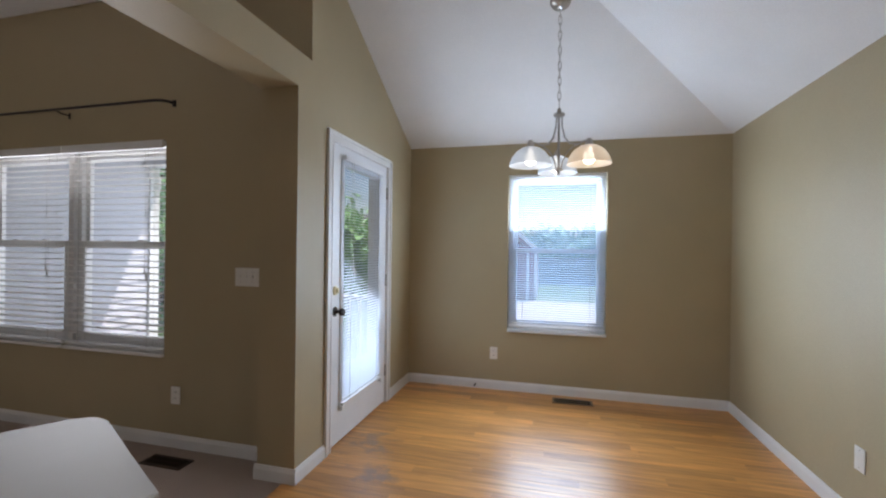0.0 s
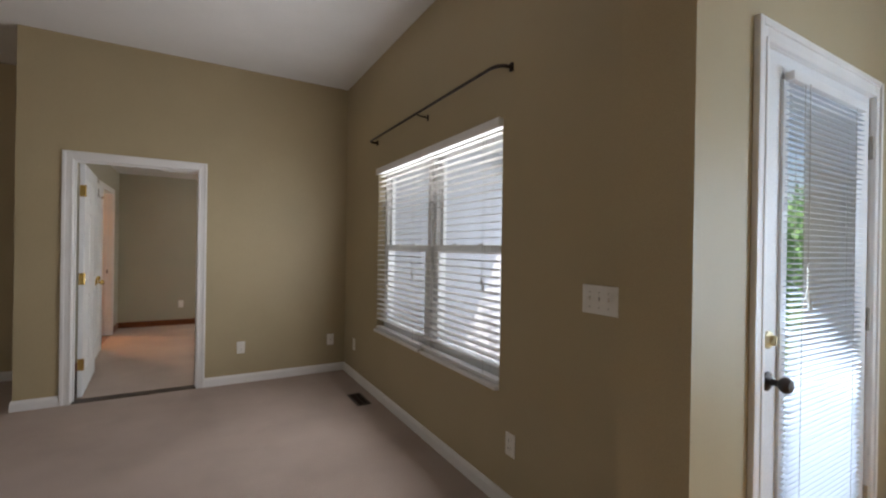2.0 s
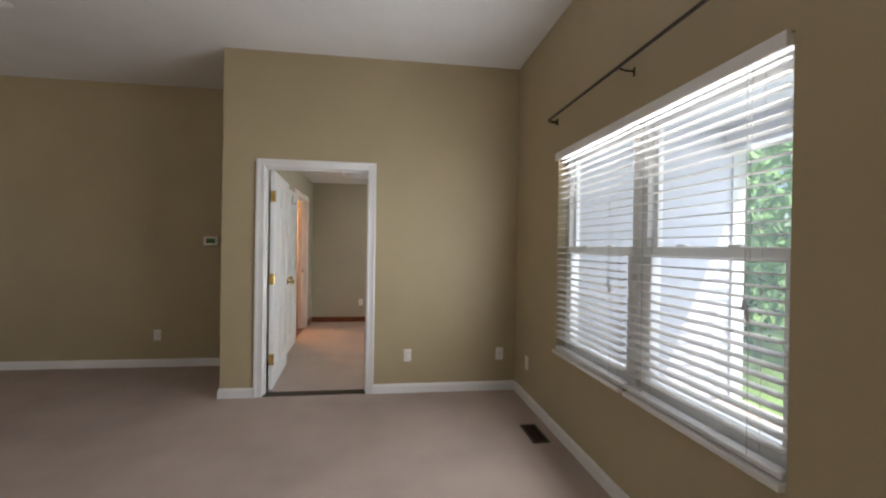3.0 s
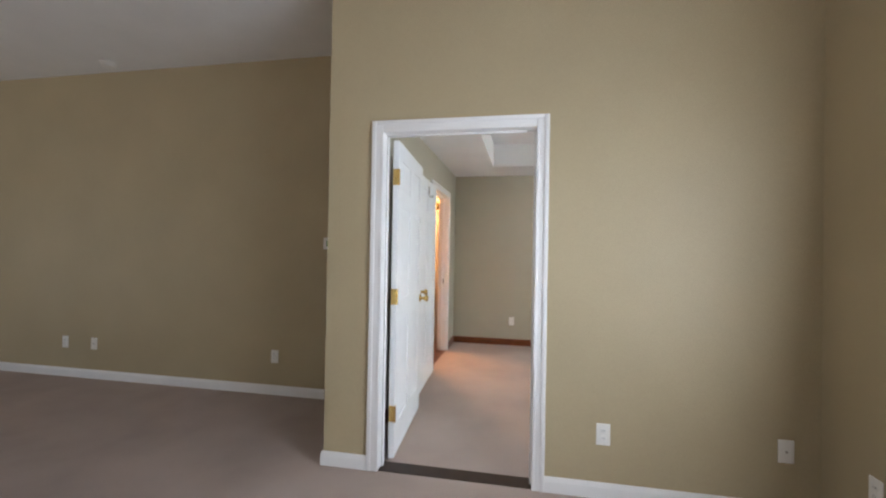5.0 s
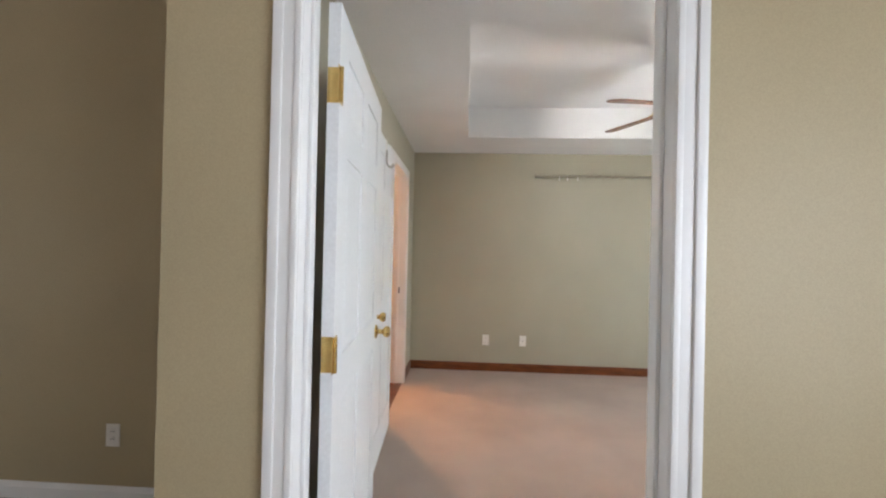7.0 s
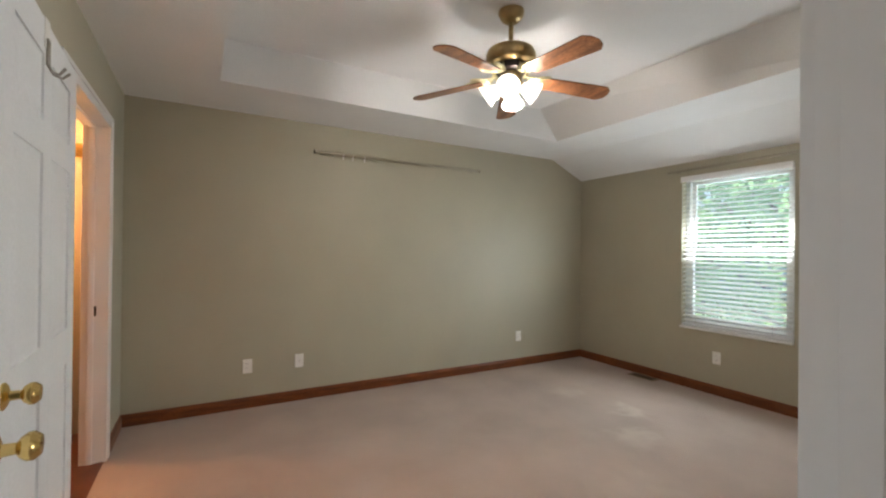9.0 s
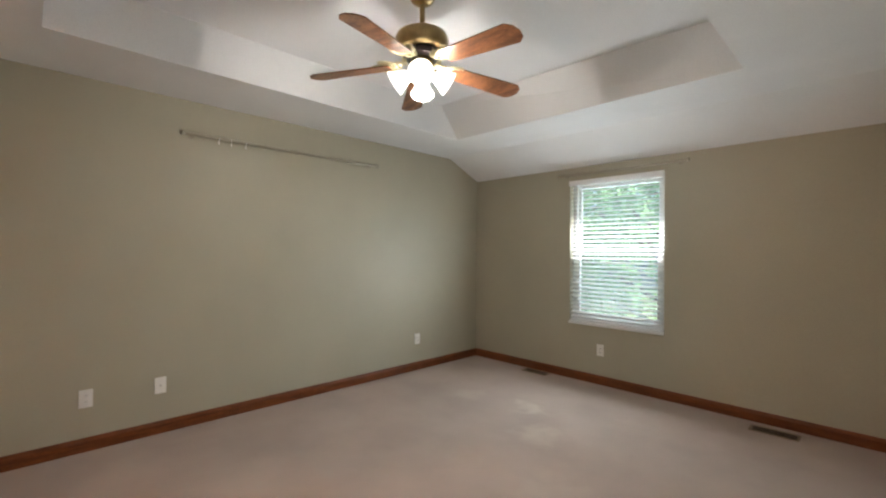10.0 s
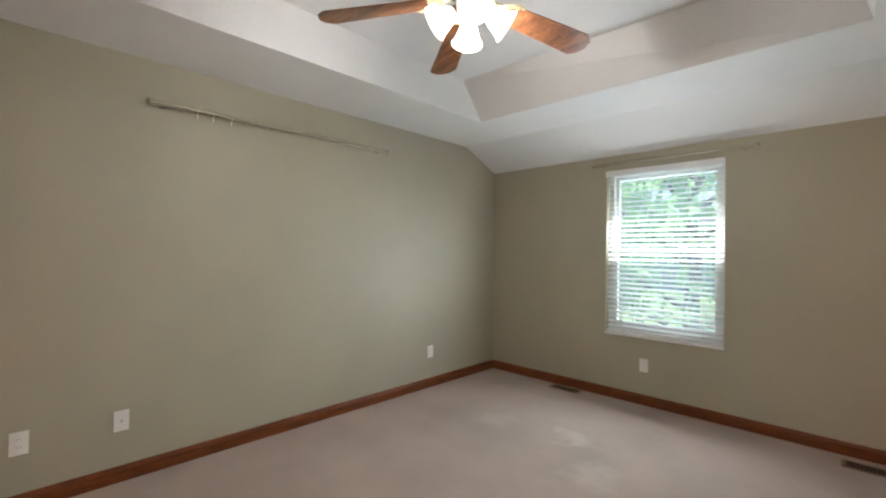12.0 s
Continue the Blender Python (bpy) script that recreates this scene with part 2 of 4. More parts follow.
M_LEAF = translucent("green_leaf", (0.24, 0.40, 0.19), 0.5, 0.72)
M_LEAF2 = translucent("blue_green_leaf", (0.19, 0.33, 0.24), 0.5, 0.72)
M_BARK = mat("bark", (0.10, 0.07, 0.05), 0.9, vary=0.3, scale=10, grain=0.6, grain_scale=30)
M_FENCE = mat("weathered_fence", (0.24, 0.27, 0.33), 0.8, vary=0.15, scale=4, rand=0.12)
M_ROOF = mat("grey_shingle", (0.12, 0.12, 0.13), 0.9, vary=0.2, scale=6)
M_BARN = mat("faded_red_boards", (0.26, 0.10, 0.13), 0.8, vary=0.15, scale=3, rand=0.12)
M_HOUSE = mat("pale_house_siding", (0.55, 0.55, 0.56), 0.7)
M_DARKGLASS = mat("dark_pane", (0.04, 0.05, 0.06), 0.08)

# ---- mesh helpers ----


def box(bm, x0, x1, y0, y1, z0, z1, bevel=0.0):
    r = bmesh.ops.create_cube(bm, size=1, matrix=Matrix.Translation(((x0 + x1) / 2, (y0 + y1) / 2, (z0 + z1) / 2)) @ Matrix.Diagonal((abs(x1 - x0), abs(y1 - y0), abs(z1 - z0), 1)))
    if bevel:
        es = list({e for v in r["verts"] for e in v.link_edges})
        bmesh.ops.bevel(bm, geom=es, offset=bevel, segments=2, affect="EDGES", profile=0.6)
    return bm


def boxed(*a, **k):
    return box(bmesh.new(), *a, **k)


def cyl(bm, a, b, r, r2=None, seg=16):
    a, b = Vector(a), Vector(b)
    d = b - a
    m = Matrix.Translation((a + b) / 2) @ d.to_track_quat("Z", "Y").to_matrix().to_4x4()
    bmesh.ops.create_cone(bm, cap_ends=True, segments=seg, radius1=r, radius2=r if r2 is None else r2, depth=d.length, matrix=m)
    return bm


def lathe(bm, prof, seg=28, at=(0, 0, 0), m=None):
    """A body of revolution about z from (radius, height) pairs."""
    rings = []
    for r, z in prof:
        rings.append([bm.verts.new((r * math.cos(2 * math.pi * i / seg) + at[0], r * math.sin(2 * math.pi * i / seg) + at[1], z + at[2])) for i in range(seg)])
    for p, q in zip(rings, rings[1:]):
        for i in range(seg):
            bm.faces.new((p[i], p[(i + 1) % seg], q[(i + 1) % seg], q[i]))
    if m:
        bmesh.ops.transform(bm, matrix=m, verts=[v for ring in rings for v in ring])
    return bm


def tube(bm, pts, r, seg=8):
    pts = [Vector(p) for p in pts]
    rings = []
    for i, p in enumerate(pts):
        d = (pts[min(i + 1, len(pts) - 1)] - pts[max(i - 1, 0)]).normalized()
        q = d.to_track_quat("Z", "Y").to_matrix()
        rr = r[i] if isinstance(r, (list, tuple)) else r
        rings.append([bm.verts.new(p + q @ Vector((rr * math.cos(2 * math.pi * k / seg), rr * math.sin(2 * math.pi * k / seg), 0))) for k in range(seg)])
    for a, b in zip(rings, rings[1:]):
        for k in range(seg):
            bm.faces.new((a[k], a[(k + 1) % seg], b[(k + 1) % seg], b[k]))
    bm.faces.new(rings[0][::-1])
    bm.faces.new(rings[-1])
    return bm


def prism(bm, poly, z0, z1):
    lo = [bm.verts.new((x, y, z0)) for x, y in poly]
    hi = [bm.verts.new((x, y, z1)) for x, y in poly]
    n = len(poly)
    bm.faces.new(lo[::-1])
    bm.faces.new(hi)
    for i in range(n):
        bm.faces.new((lo[i], lo[(i + 1) % n], hi[(i + 1) % n], hi[i]))
    return bm


def mesh_of(name, bm, material, smooth=False):
    bmesh.ops.recalc_face_normals(bm, faces=bm.faces)
    me = bpy.data.meshes.new(name)
    bm.to_mesh(me)
    bm.free()
    me.materials.append(material)
    if smooth:
        me.shade_smooth()
        me.set_sharp_from_angle(angle=radians(40))
    return me


def part(name, bm, material, parent, label="", smooth=True):
    ob = new(name, mesh_of(name, bm, material, smooth))
    ob.parent = parent
    if label:
        ob["label"] = label
    return ob


def shared(name, me, m, parent):
    ob = new(name, me)
    ob.parent = parent
    ob.matrix_basis = m
    return ob


def thing(name, at, label, category, group="", kind="", rz=0):
    e = new(name)
    e.empty_display_size = 0.1
    e.matrix_basis = pose(*at, 0, 0, rz)
    return tagged(e, label, category, group, kind)


def setting(name, bm, material, label, category, smooth=False):
    return tagged(new(name, mesh_of(name, bm, material, smooth)), label, category, kind="structure")


def walled(x0, x1, y0, y1, z0, z1, holes=(), along="x"):
    """A wall with openings (a0, a1, z0, z1) cut right through it."""
    a0, a1 = (x0, x1) if along == "x" else (y0, y1)
    us = sorted({a0, a1, *[h[0] for h in holes], *[h[1] for h in holes]})
    zs = sorted({z0, z1, *[h[2] for h in holes], *[h[3] for h in holes]})
    us = [u for u in us if a0 <= u <= a1]
    zs = [z for z in zs if z0 <= z <= z1]
    solid = {}
    for i in range(len(us) - 1):
        for k in range(len(zs) - 1):
            cu, cz = (us[i] + us[i + 1]) / 2, (zs[k] + zs[k + 1]) / 2
            solid[i, k] = not any(h[0] < cu < h[1] and h[2] < cz < h[3] for h in holes)
    bm = bmesh.new()
    cache = {}

    def v(u, d, z):
        key = (round(u, 4), d, round(z, 4))
        if key not in cache:
            cache[key] = bm.verts.new((u, (y0, y1)[d], z) if along == "x" else ((x0, x1)[d], u, z))
        return cache[key]
    for (i, k), s in solid.items():
        if not s:
            continue
        u0, u1, w0, w1 = us[i], us[i + 1], zs[k], zs[k + 1]
        for d in (0, 1):
            bm.faces.new((v(u0, d, w0), v(u1, d, w0), v(u1, d, w1), v(u0, d, w1)))
        if not solid.get((i - 1, k)):
            bm.faces.new((v(u0, 0, w0), v(u0, 1, w0), v(u0, 1, w1), v(u0, 0, w1)))
        if not solid.get((i + 1, k)):
            bm.faces.new((v(u1, 0, w0), v(u1, 1, w0), v(u1, 1, w1), v(u1, 0, w1)))
        if not solid.get((i, k - 1)):
            bm.faces.new((v(u0, 0, w0), v(u1, 0, w0), v(u1, 1, w0), v(u0, 1, w0)))
        if not solid.get((i, k + 1)):
            bm.faces.new((v(u0, 0, w1), v(u1, 0, w1), v(u1, 1, w1), v(u0, 1, w1)))
    return bm


# ---- plan ----
LWY = 2.5       # living room window wall
BDX = -5.444    # living side of the bedroom door wall
BIX = -5.542     # bedroom side of it
DWX = -1.55     # dining side of the patio door wall
DFY = 4.288     # dining window wall
DRX = 1.306     # dining side wall
HX = -6.518     # far living room wall
RFX = -9.235    # bedroom far wall
RWY = 4.717     # bedroom window wall
RLY = 0.0     # bedroom side wall with the bath door
HC = 3.055       # living room ceiling
SOUTH = -7.0
LWIN = (-4.478, -2.669, 0.615, 2.045)
DWIN = (-0.567, 0.318, 0.582, 2.05)
RWIN = (-7.917, -6.975, 0.605, 2.085)
PDOOR = (2.705, 3.663, 0.0, 2.035)
BDOOR = (0.192, 1.096, 0.0, 2.033)
BATH = (-8.655, -7.665, 0.0, 2.06)

# ---- walls ----
setting("wall_living_window", walled(BDX, DWX, LWY, LWY + 0.16, 0, 3.25, [LWIN]), M_WALL, "tan painted wall with a wide double window", "wall")
PX, PY = -1.795, 2.32
bm = boxed(PX, DWX, PY, LWY, 0, 2.45)
box(bm, PX, DWX, 2.456, LWY, 2.45, HC)
setting("wall_pier", bm, M_WALL, "tan painted pier beside the patio door", "wall")
setting("wall_patio_door", walled(DWX - 0.16, DWX, LWY + 0.16, DFY + 0.16, 0, 3.25, [PDOOR], along="y"), M_WALL, "tan painted wall with a glazed patio door", "wall")
setting("wall_dining_window", walled(DWX, DRX, DFY, DFY + 0.16, 0, 3.25, [DWIN]), M_WALL, "tan painted dining wall with a window", "wall")
setting("wall_dining_side", boxed(DRX, DRX + 0.16, SOUTH - 0.16, DFY + 0.16, 0, 3.25), M_WALL, "plain tan painted dining side wall", "wall")
setting("wall_bedroom_door", walled(BIX, BDX, -0.16, LWY + 0.16, 0, 3.25, [BDOOR], along="y"), M_WALL, "tan painted wall with a white cased doorway", "wall")
setting("wall_hall_return", boxed(HX, BIX, -0.16, RLY - 0.003, 0, 3.25), M_WALL, "tan painted return wall beside the bedroom doorway", "wall")
setting("wall_living_far", boxed(HX - 0.13, HX, SOUTH - 0.16, RLY - 0.003, 0, 3.25), M_WALL, "plain tan painted far living room wall", "wall")
# unseen wall; its unglazed opening is added to hold the warm fill lamp
setting("wall_living_back", walled(HX, DRX, SOUTH - 0.16, SOUTH, 0, 3.25, [(-4.2, -0.6, 0.1, 2.4)]), M_WALL, "unseen tan painted back wall with an added broad opening", "wall")
setting("wall_bedroom_inner", walled(BIX - 0.006, BIX, RLY + 0.003, RWY, 0, 2.8, [BDOOR], along="y"), M_BWALL, "sage tan painted bedroom wall beside the doorway", "wall")
setting("wall_bedroom_side", walled(RFX, BIX - 0.006, RLY - 0.12, RLY, 0, 2.8, [BATH]), M_BWALL, "sage tan painted bedroom side wall with a bath doorway", "wall")
setting("wall_bedroom_far", boxed(RFX - 0.15, RFX, -2.4, RWY + 0.16, 0, 2.8), M_BWALL, "plain sage tan painted bedroom wall", "wall")
setting("wall_bedroom_window", walled(RFX, BDX, RWY, RWY + 0.16, 0, 2.8, [RWIN]), M_BWALL, "sage tan painted bedroom wall with a window", "wall")
setting("wall_bedroom_outer", boxed(BIX, BDX, LWY + 0.16, RWY, -0.3, 3.0), M_SIDING, "white outer wall beside the porch", "wall")
setting("beam", boxed(PX, DWX, SOUTH, PY, 2.253, 2.45), M_WALL, "tan painted dropped beam between living and dining", "beam")
setting("wall_bath_back", boxed(RFX, HX - 0.13, -2.4, -2.25, 0, 2.8), M_BATHWALL, "warm lit bathroom wall", "wall")
setting("wall_bath_end", boxed(HX - 0.16, HX - 0.131, -2.25, RLY - 0.15, 0, 2.8), M_BATHWALL, "warm lit bathroom wall", "wall")

# ---- floors ----
bm = boxed(BDX, -1.62, -0.16, LWY, -0.2, 0)
box(bm, HX, -1.62, SOUTH, -0.16, -0.2, 0)
setting("floor_living", bm, M_CARPET, "beige wall to wall living room carpet", "carpet")
setting("floor_bedroom", boxed(RFX, BDX - 0.115, RLY, RWY, -0.2, 0), M_BCARPET, "beige wall to wall bedroom carpet with pale worn patches", "carpet")
setting("floor_bath", boxed(RFX, HX - 0.16, -2.25, RLY, -0.2, 0.002), M_VANITY, "dark wood bathroom floor", "floor")
floor_dining = setting("floor_dining", boxed(-1.62, DRX, SOUTH, DFY, -0.2, -0.012), M_DARKGAP, "honey oak strip floor with a satin finish", "wood floor")
bm = boxed(BDX - 0.115, BDX, BDOOR[0], BDOOR[1], -0.2, 0.004)
setting("threshold", bm, M_VENT, "dark brown doorway threshold strip", "threshold")

# ---- ceilings ----
setting("ceiling_living", boxed(HX, DWX, SOUTH, LWY, HC, HC + 0.15), M_CEIL, "flat white living room ceiling", "ceiling")
LOW, RISE = 2.341, 0.508
RUN = (HC - LOW) / RISE
bm = bmesh.new()
for up in (0.0, 0.15):
    c = [(-1.55, DFY, LOW), (DRX, DFY, LOW), (DRX, SOUTH, LOW), (DRX - RUN, SOUTH, HC), (DRX - RUN, DFY - RUN, HC), (-1.55, DFY - RUN, HC), (-1.55, SOUTH, HC)]
    v = [bm.verts.new((x, y, z + up)) for x, y, z in c]
    bm.faces.new((v[0], v[1], v[4], v[5]))
    bm.faces.new((v[1], v[2], v[3], v[4]))
    bm.faces.new((v[5], v[4], v[3], v[6]))
setting("ceiling_dining", bm, M_CEIL, "white vaulted dining ceiling with two slopes", "ceiling")
TX0, TX1, TY0, TY1 = -8.565, -6.177, 0.607, 3.642
BC, TC, SLY = 2.445, 2.735, 4.22
bm = bmesh.new()
outer = [(RFX, RLY), (BIX, RLY), (BIX, SLY), (RFX, SLY)]
inner = [(TX0, TY0), (TX1, TY0), (TX1, TY1), (TX0, TY1)]
top = [(TX0, TY0 + 0.0), (TX1 - 0.1, TY0 + 0.0), (TX1 - 0.1, TY1 - 0.14), (TX0, TY1 - 0.23)]
vo = [bm.verts.new((*p, BC)) for p in outer]
vi = [bm.verts.new((*p, BC)) for p in inner]
vt = [bm.verts.new((*p, TC)) for p in top]
for i in range(4):
    j = (i + 1) % 4
    bm.faces.new((vo[i], vo[j], vi[j], vi[i]))
    bm.faces.new((vi[i], vi[j], vt[j], vt[i]))
bm.faces.new(vt)
vs = [bm.verts.new((BIX, RWY, 2.226)), bm.verts.new((RFX, RWY, 2.226))]
bm.faces.new((vo[3], vo[2], vs[0], vs[1]))
box(bm, RFX - 0.1, BIX - 0.01, RLY - 0.1, RWY + 0.1, 2.80, 2.90)
setting("ceiling_bedroom", bm, M_CEIL, "white tray ceiling with a sloped strip over the window", "ceiling")
setting("ceiling_bath", boxed(RFX, HX - 0.16, -2.25, RLY - 0.15, 2.4, 2.5), M_CEIL, "white bathroom ceiling", "ceiling")

# ---- baseboards ----


def baseboard(name, runs, material, label, h=0.085, d=0.014):
    """runs: (x0, y0, x1, y1, nx, ny): a stretch along a wall and the way it faces."""
    root = thing(name, (0, 0, 0), label, "baseboard", kind="structure")
    for x0, y0, x1, y1, nx, ny in runs:
        bm = bmesh.new()
        ex, ey = x1 - x0, y1 - y0
        prof = [(0, 0), (d, 0), (d, h * 0.72), (d * 0.72, h * 0.86), (d * 0.45, h), (0, h)]
        a = [bm.verts.new((x0 + nx * p, y0 + ny * p, z)) for p, z in prof]
        b = [bm.verts.new((x1 + nx * p, y1 + ny * p, z)) for p, z in prof]
        bm.faces.new(a)
        bm.faces.new(b[::-1])
        for i in range(len(prof)):
            j = (i + 1) % len(prof)
            bm.faces.new((a[i], a[j], b[j], b[i]))
        part("board", bm, material, root, smooth=False)
    return root


baseboard("baseboard_living", [(BDX, LWY, PX, LWY, 0, -1), (BDX, 1.164, BDX, LWY - 0.014, 1, 0), (BDX, -0.16, BDX, 0.124, 1, 0),
                               (HX, -0.16, BDX + 0.014, -0.16, 0, -1), (HX, SOUTH, HX, -0.174, 1, 0),
                               (PX - 0.014, PY, DWX + 0.014, PY, 0, -1), (PX, PY, PX, LWY - 0.014, -1, 0), (DWX, PY, DWX, 2.637, 1, 0)],
          M_TRIM, "white painted baseboard along the tan walls")
baseboard("baseboard_dining", [(DWX, 3.731, DWX, DFY, 1, 0), (DWX + 0.014, DFY, DRX - 0.014, DFY, 0, -1), (DRX, SOUTH, DRX, DFY, -1, 0)],
          M_TRIM, "white painted baseboard round the dining floor")
baseboard("baseboard_bedroom", [(RFX, RLY, RFX, RWY, 1, 0), (RFX + 0.014, RWY, BIX - 0.02, RWY, 0, -1), (BIX - 0.006, 1.164, BIX - 0.006, RWY, -1, 0),
                                (RFX + 0.014, RLY, -8.725, RLY, 0, 1), (-7.59, RLY, BIX - 0.03, RLY, 0, 1)],
          M_OAKTRIM, "reddish stained oak baseboard above beige carpet", h=0.09)

# ---- door casings and jambs ----


def casing(name, axis, plane, face, a0, a1, top, depth, label, w=0.068, far=True):
    """A cased opening: moulded boards on the wall face and a jamb lining through its depth."""
    root = thing(name, (0, 0, 0), label, "door frame", kind="structure")

    def put(bm):
        if axis == "y":
            bmesh.ops.transform(bm, matrix=Matrix(((0, 1, 0, 0), (1, 0, 0, 0), (0, 0, 1, 0), (0, 0, 0, 1))), verts=bm.verts)
        return bm
    sides = [(plane, face)] + ([(plane - face * depth, -face)] if far else [])
    for pl, f in sides:
        for k, (u0, u1, z0, z1) in enumerate(((a0 - w, a0 + 0.001, 0, top + w), (a1 - 0.001, a1 + w, 0, top + w), (a0 + 0.001, a1 - 0.001, top - 0.001, top + w))):
            bm = bmesh.new()
            box(bm, u0, u1, min(pl, pl + f * 0.012), max(pl, pl + f * 0.012), z0, z1, 0.003)
            if k < 2:
                o = (u0 - 0.0008, u0 + 0.024) if k == 0 else (u1 - 0.024, u1 + 0.0008)
                box(bm, *o, min(pl, pl + f * 0.020), max(pl, pl + f * 0.020), z0, z1, 0.004)
                q = (u1 - 0.016, u1 + 0.0008) if k == 0 else (u0 - 0.0008, u0 + 0.016)
                box(bm, *q, min(pl, pl + f * 0.016), max(pl, pl + f * 0.016), z0, z1 - w + 0.012, 0.004)
            else:
                box(bm, u0 - 0.04, u1 + 0.04, min(pl, pl + f * 0.0198), max(pl, pl + f * 0.0198), z1 - 0.024, z1 + 0.0006, 0.004)
                box(bm, u0, u1, min(pl, pl + f * 0.0158), max(pl, pl + f * 0.0158), z0 - 0.0008, z0 + 0.016, 0.004)
            part("casing_board", put(bm), M_TRIM, root)
    lo, hi = sorted((plane, plane - face * depth))
    lo, hi = lo - 0.0015, hi + 0.0015
    for u0, u1, z0, z1 in ((a0 - 0.02, a0 + 0.002, 0, top), (a1 - 0.002, a1 + 0.02, 0, top), (a0, a1, top - 0.002, top + 0.02)):
        bm = boxed(u0, u1, lo, hi, z0, z1)
        part("jamb", put(bm), M_TRIM, root, smooth=False)
    mid = plane - face * depth * 0.62
    for u0, u1, z0, z1 in ((a0 + 0.002, a0 + 0.013, 0, top - 0.013), (a1 - 0.013, a1 - 0.002, 0, top - 0.013), (a0 + 0.002, a1 - 0.002, top - 0.013, top - 0.002)):
        bm = boxed(u0, u1, mid - 0.017, mid + 0.017, z0, z1, bevel=0.003)
        part("door_stop", put(bm), M_TRIM, root)
    return root


casing("door_frame_bedroom", "y", BDX, 1, BDOOR[0], BDOOR[1], BDOOR[3], 0.104, "white painted bedroom door casing with moulded edge")
casing("door_frame_patio", "y", DWX, 1, PDOOR[0], PDOOR[1], PDOOR[3], 0.16, "white painted patio door casing")
fb = casing("door_frame_bath", "x", RLY, 1, BATH[0], BATH[1], BATH[3], 0.12, "white painted bathroom door casing", far=False)
bm = boxed(BATH[0] + 0.002, BATH[0] + 0.005, RLY - 0.075, RLY - 0.045, 0.90, 0.96, bevel=0.001)
part("strike_plate", bm, M_BRONZE, fb, "dark strike plate")

# ---- doors ----


def knob_set(parent, x, z, face, material, out=1, dead=0.125, dead_material=None):
    """A round knob and a deadbolt turn on the face y = face of a door in its own axes."""
    k = part("door_knob", lathe(bmesh.new(), [(0.0, 0), (0.033, 0), (0.033, 0.004), (0.026, 0.009), (0.012, 0.014), (0.011, 0.034), (0.020, 0.040), (0.027, 0.050), (0.027, 0.060), (0.019, 0.070), (0.0, 0.072)], 20,
                              m=Matrix.Translation((x, face, z)) @ Euler((radians(-90 * out), 0, 0)).to_matrix().to_4x4()), material, parent, "round metal knob")
    if dead:
        bm = lathe(bmesh.new(), [(0.0, 0), (0.030, 0), (0.030, 0.006), (0.022, 0.012), (0.0, 0.013)], 20, m=Matrix.Translation((x, face, z + dead)) @ Euler((radians(-90 * out), 0, 0)).to_matrix().to_4x4())
        d = part("deadbolt", bm, dead_material or material, parent, "round deadbolt rosette")
        part("thumb_turn", boxed(x - 0.005, x + 0.005, face + out * 0.012, face + out * 0.028, z + dead - 0.016, z + dead + 0.016, bevel=0.002), dead_material or material, d)
    return k


def panel_leaf(parent, w, h, t, material):
    """A six panel leaf from x 0 to w, its faces at y 0 and t."""
    bm = boxed(0, w, 0.007, t - 0.007, 0, h)
    part("core", bm, material, parent, smooth=False)
    st, mid = 0.115, 0.10
    rails = ((0, 0.20), (0.86, 0.995), (1.60, 1.70), (h - 0.11, h))
    for side in (0, 1):
        y0, y1 = (0, 0.0072) if side == 0 else (t - 0.0072, t)
        for u0, u1 in ((0, st), (w / 2 - mid / 2, w / 2 + mid / 2), (w - st, w)):
            part("stile", boxed(u0, u1, y0, y1, 0, h), material, parent, smooth=False)
        for z0, z1 in rails:
            for u0, u1 in ((st, w / 2 - mid / 2), (w / 2 + mid / 2, w - st)):
                part("rail", boxed(u0, u1, y0, y1, z0, z1), material, parent, smooth=False)
        for (a, z0), (z1, b) in zip(rails, rails[1:]):
            for u0, u1 in ((st, w / 2 - mid / 2), (w / 2 + mid / 2, w - st)):
                bm = bmesh.new()
                g, s = 0.012, 0.04
                yo, yi = (0.0069, 0.0018) if side == 0 else (t - 0.0069, t - 0.0018)
                lo = [bm.verts.new(p) for p in ((u0 + g, yo, z0 + g), (u1 - g, yo, z0 + g), (u1 - g, yo, z1 - g), (u0 + g, yo, z1 - g))]
                hi = [bm.verts.new(p) for p in ((u0 + s, yi, z0 + s), (u1 - s, yi, z0 + s), (u1 - s, yi, z1 - s), (u0 + s, yi, z1 - s))]
                bm.faces.new(hi)
                for i in range(4):
                    bm.faces.new((lo[i], lo[(i + 1) % 4], hi[(i + 1) % 4], hi[i]))
                part("panel", bm, material, parent, smooth=False)


def hinge(parent, x, y, z, material):
    bm = cyl(bmesh.new(), (x, y, z - 0.045), (x, y, z + 0.045), 0.008, seg=12)
    box(bm, x - 0.003, x + 0.045, y - 0.018, y - 0.014, z - 0.045, z + 0.045, 0.0015)
    box(bm, x - 0.03, x + 0.001, y - 0.010, y - 0.006, z - 0.045, z + 0.045, 0.0015)
    return part("hinge", bm, material, parent, "bright brass hinge")


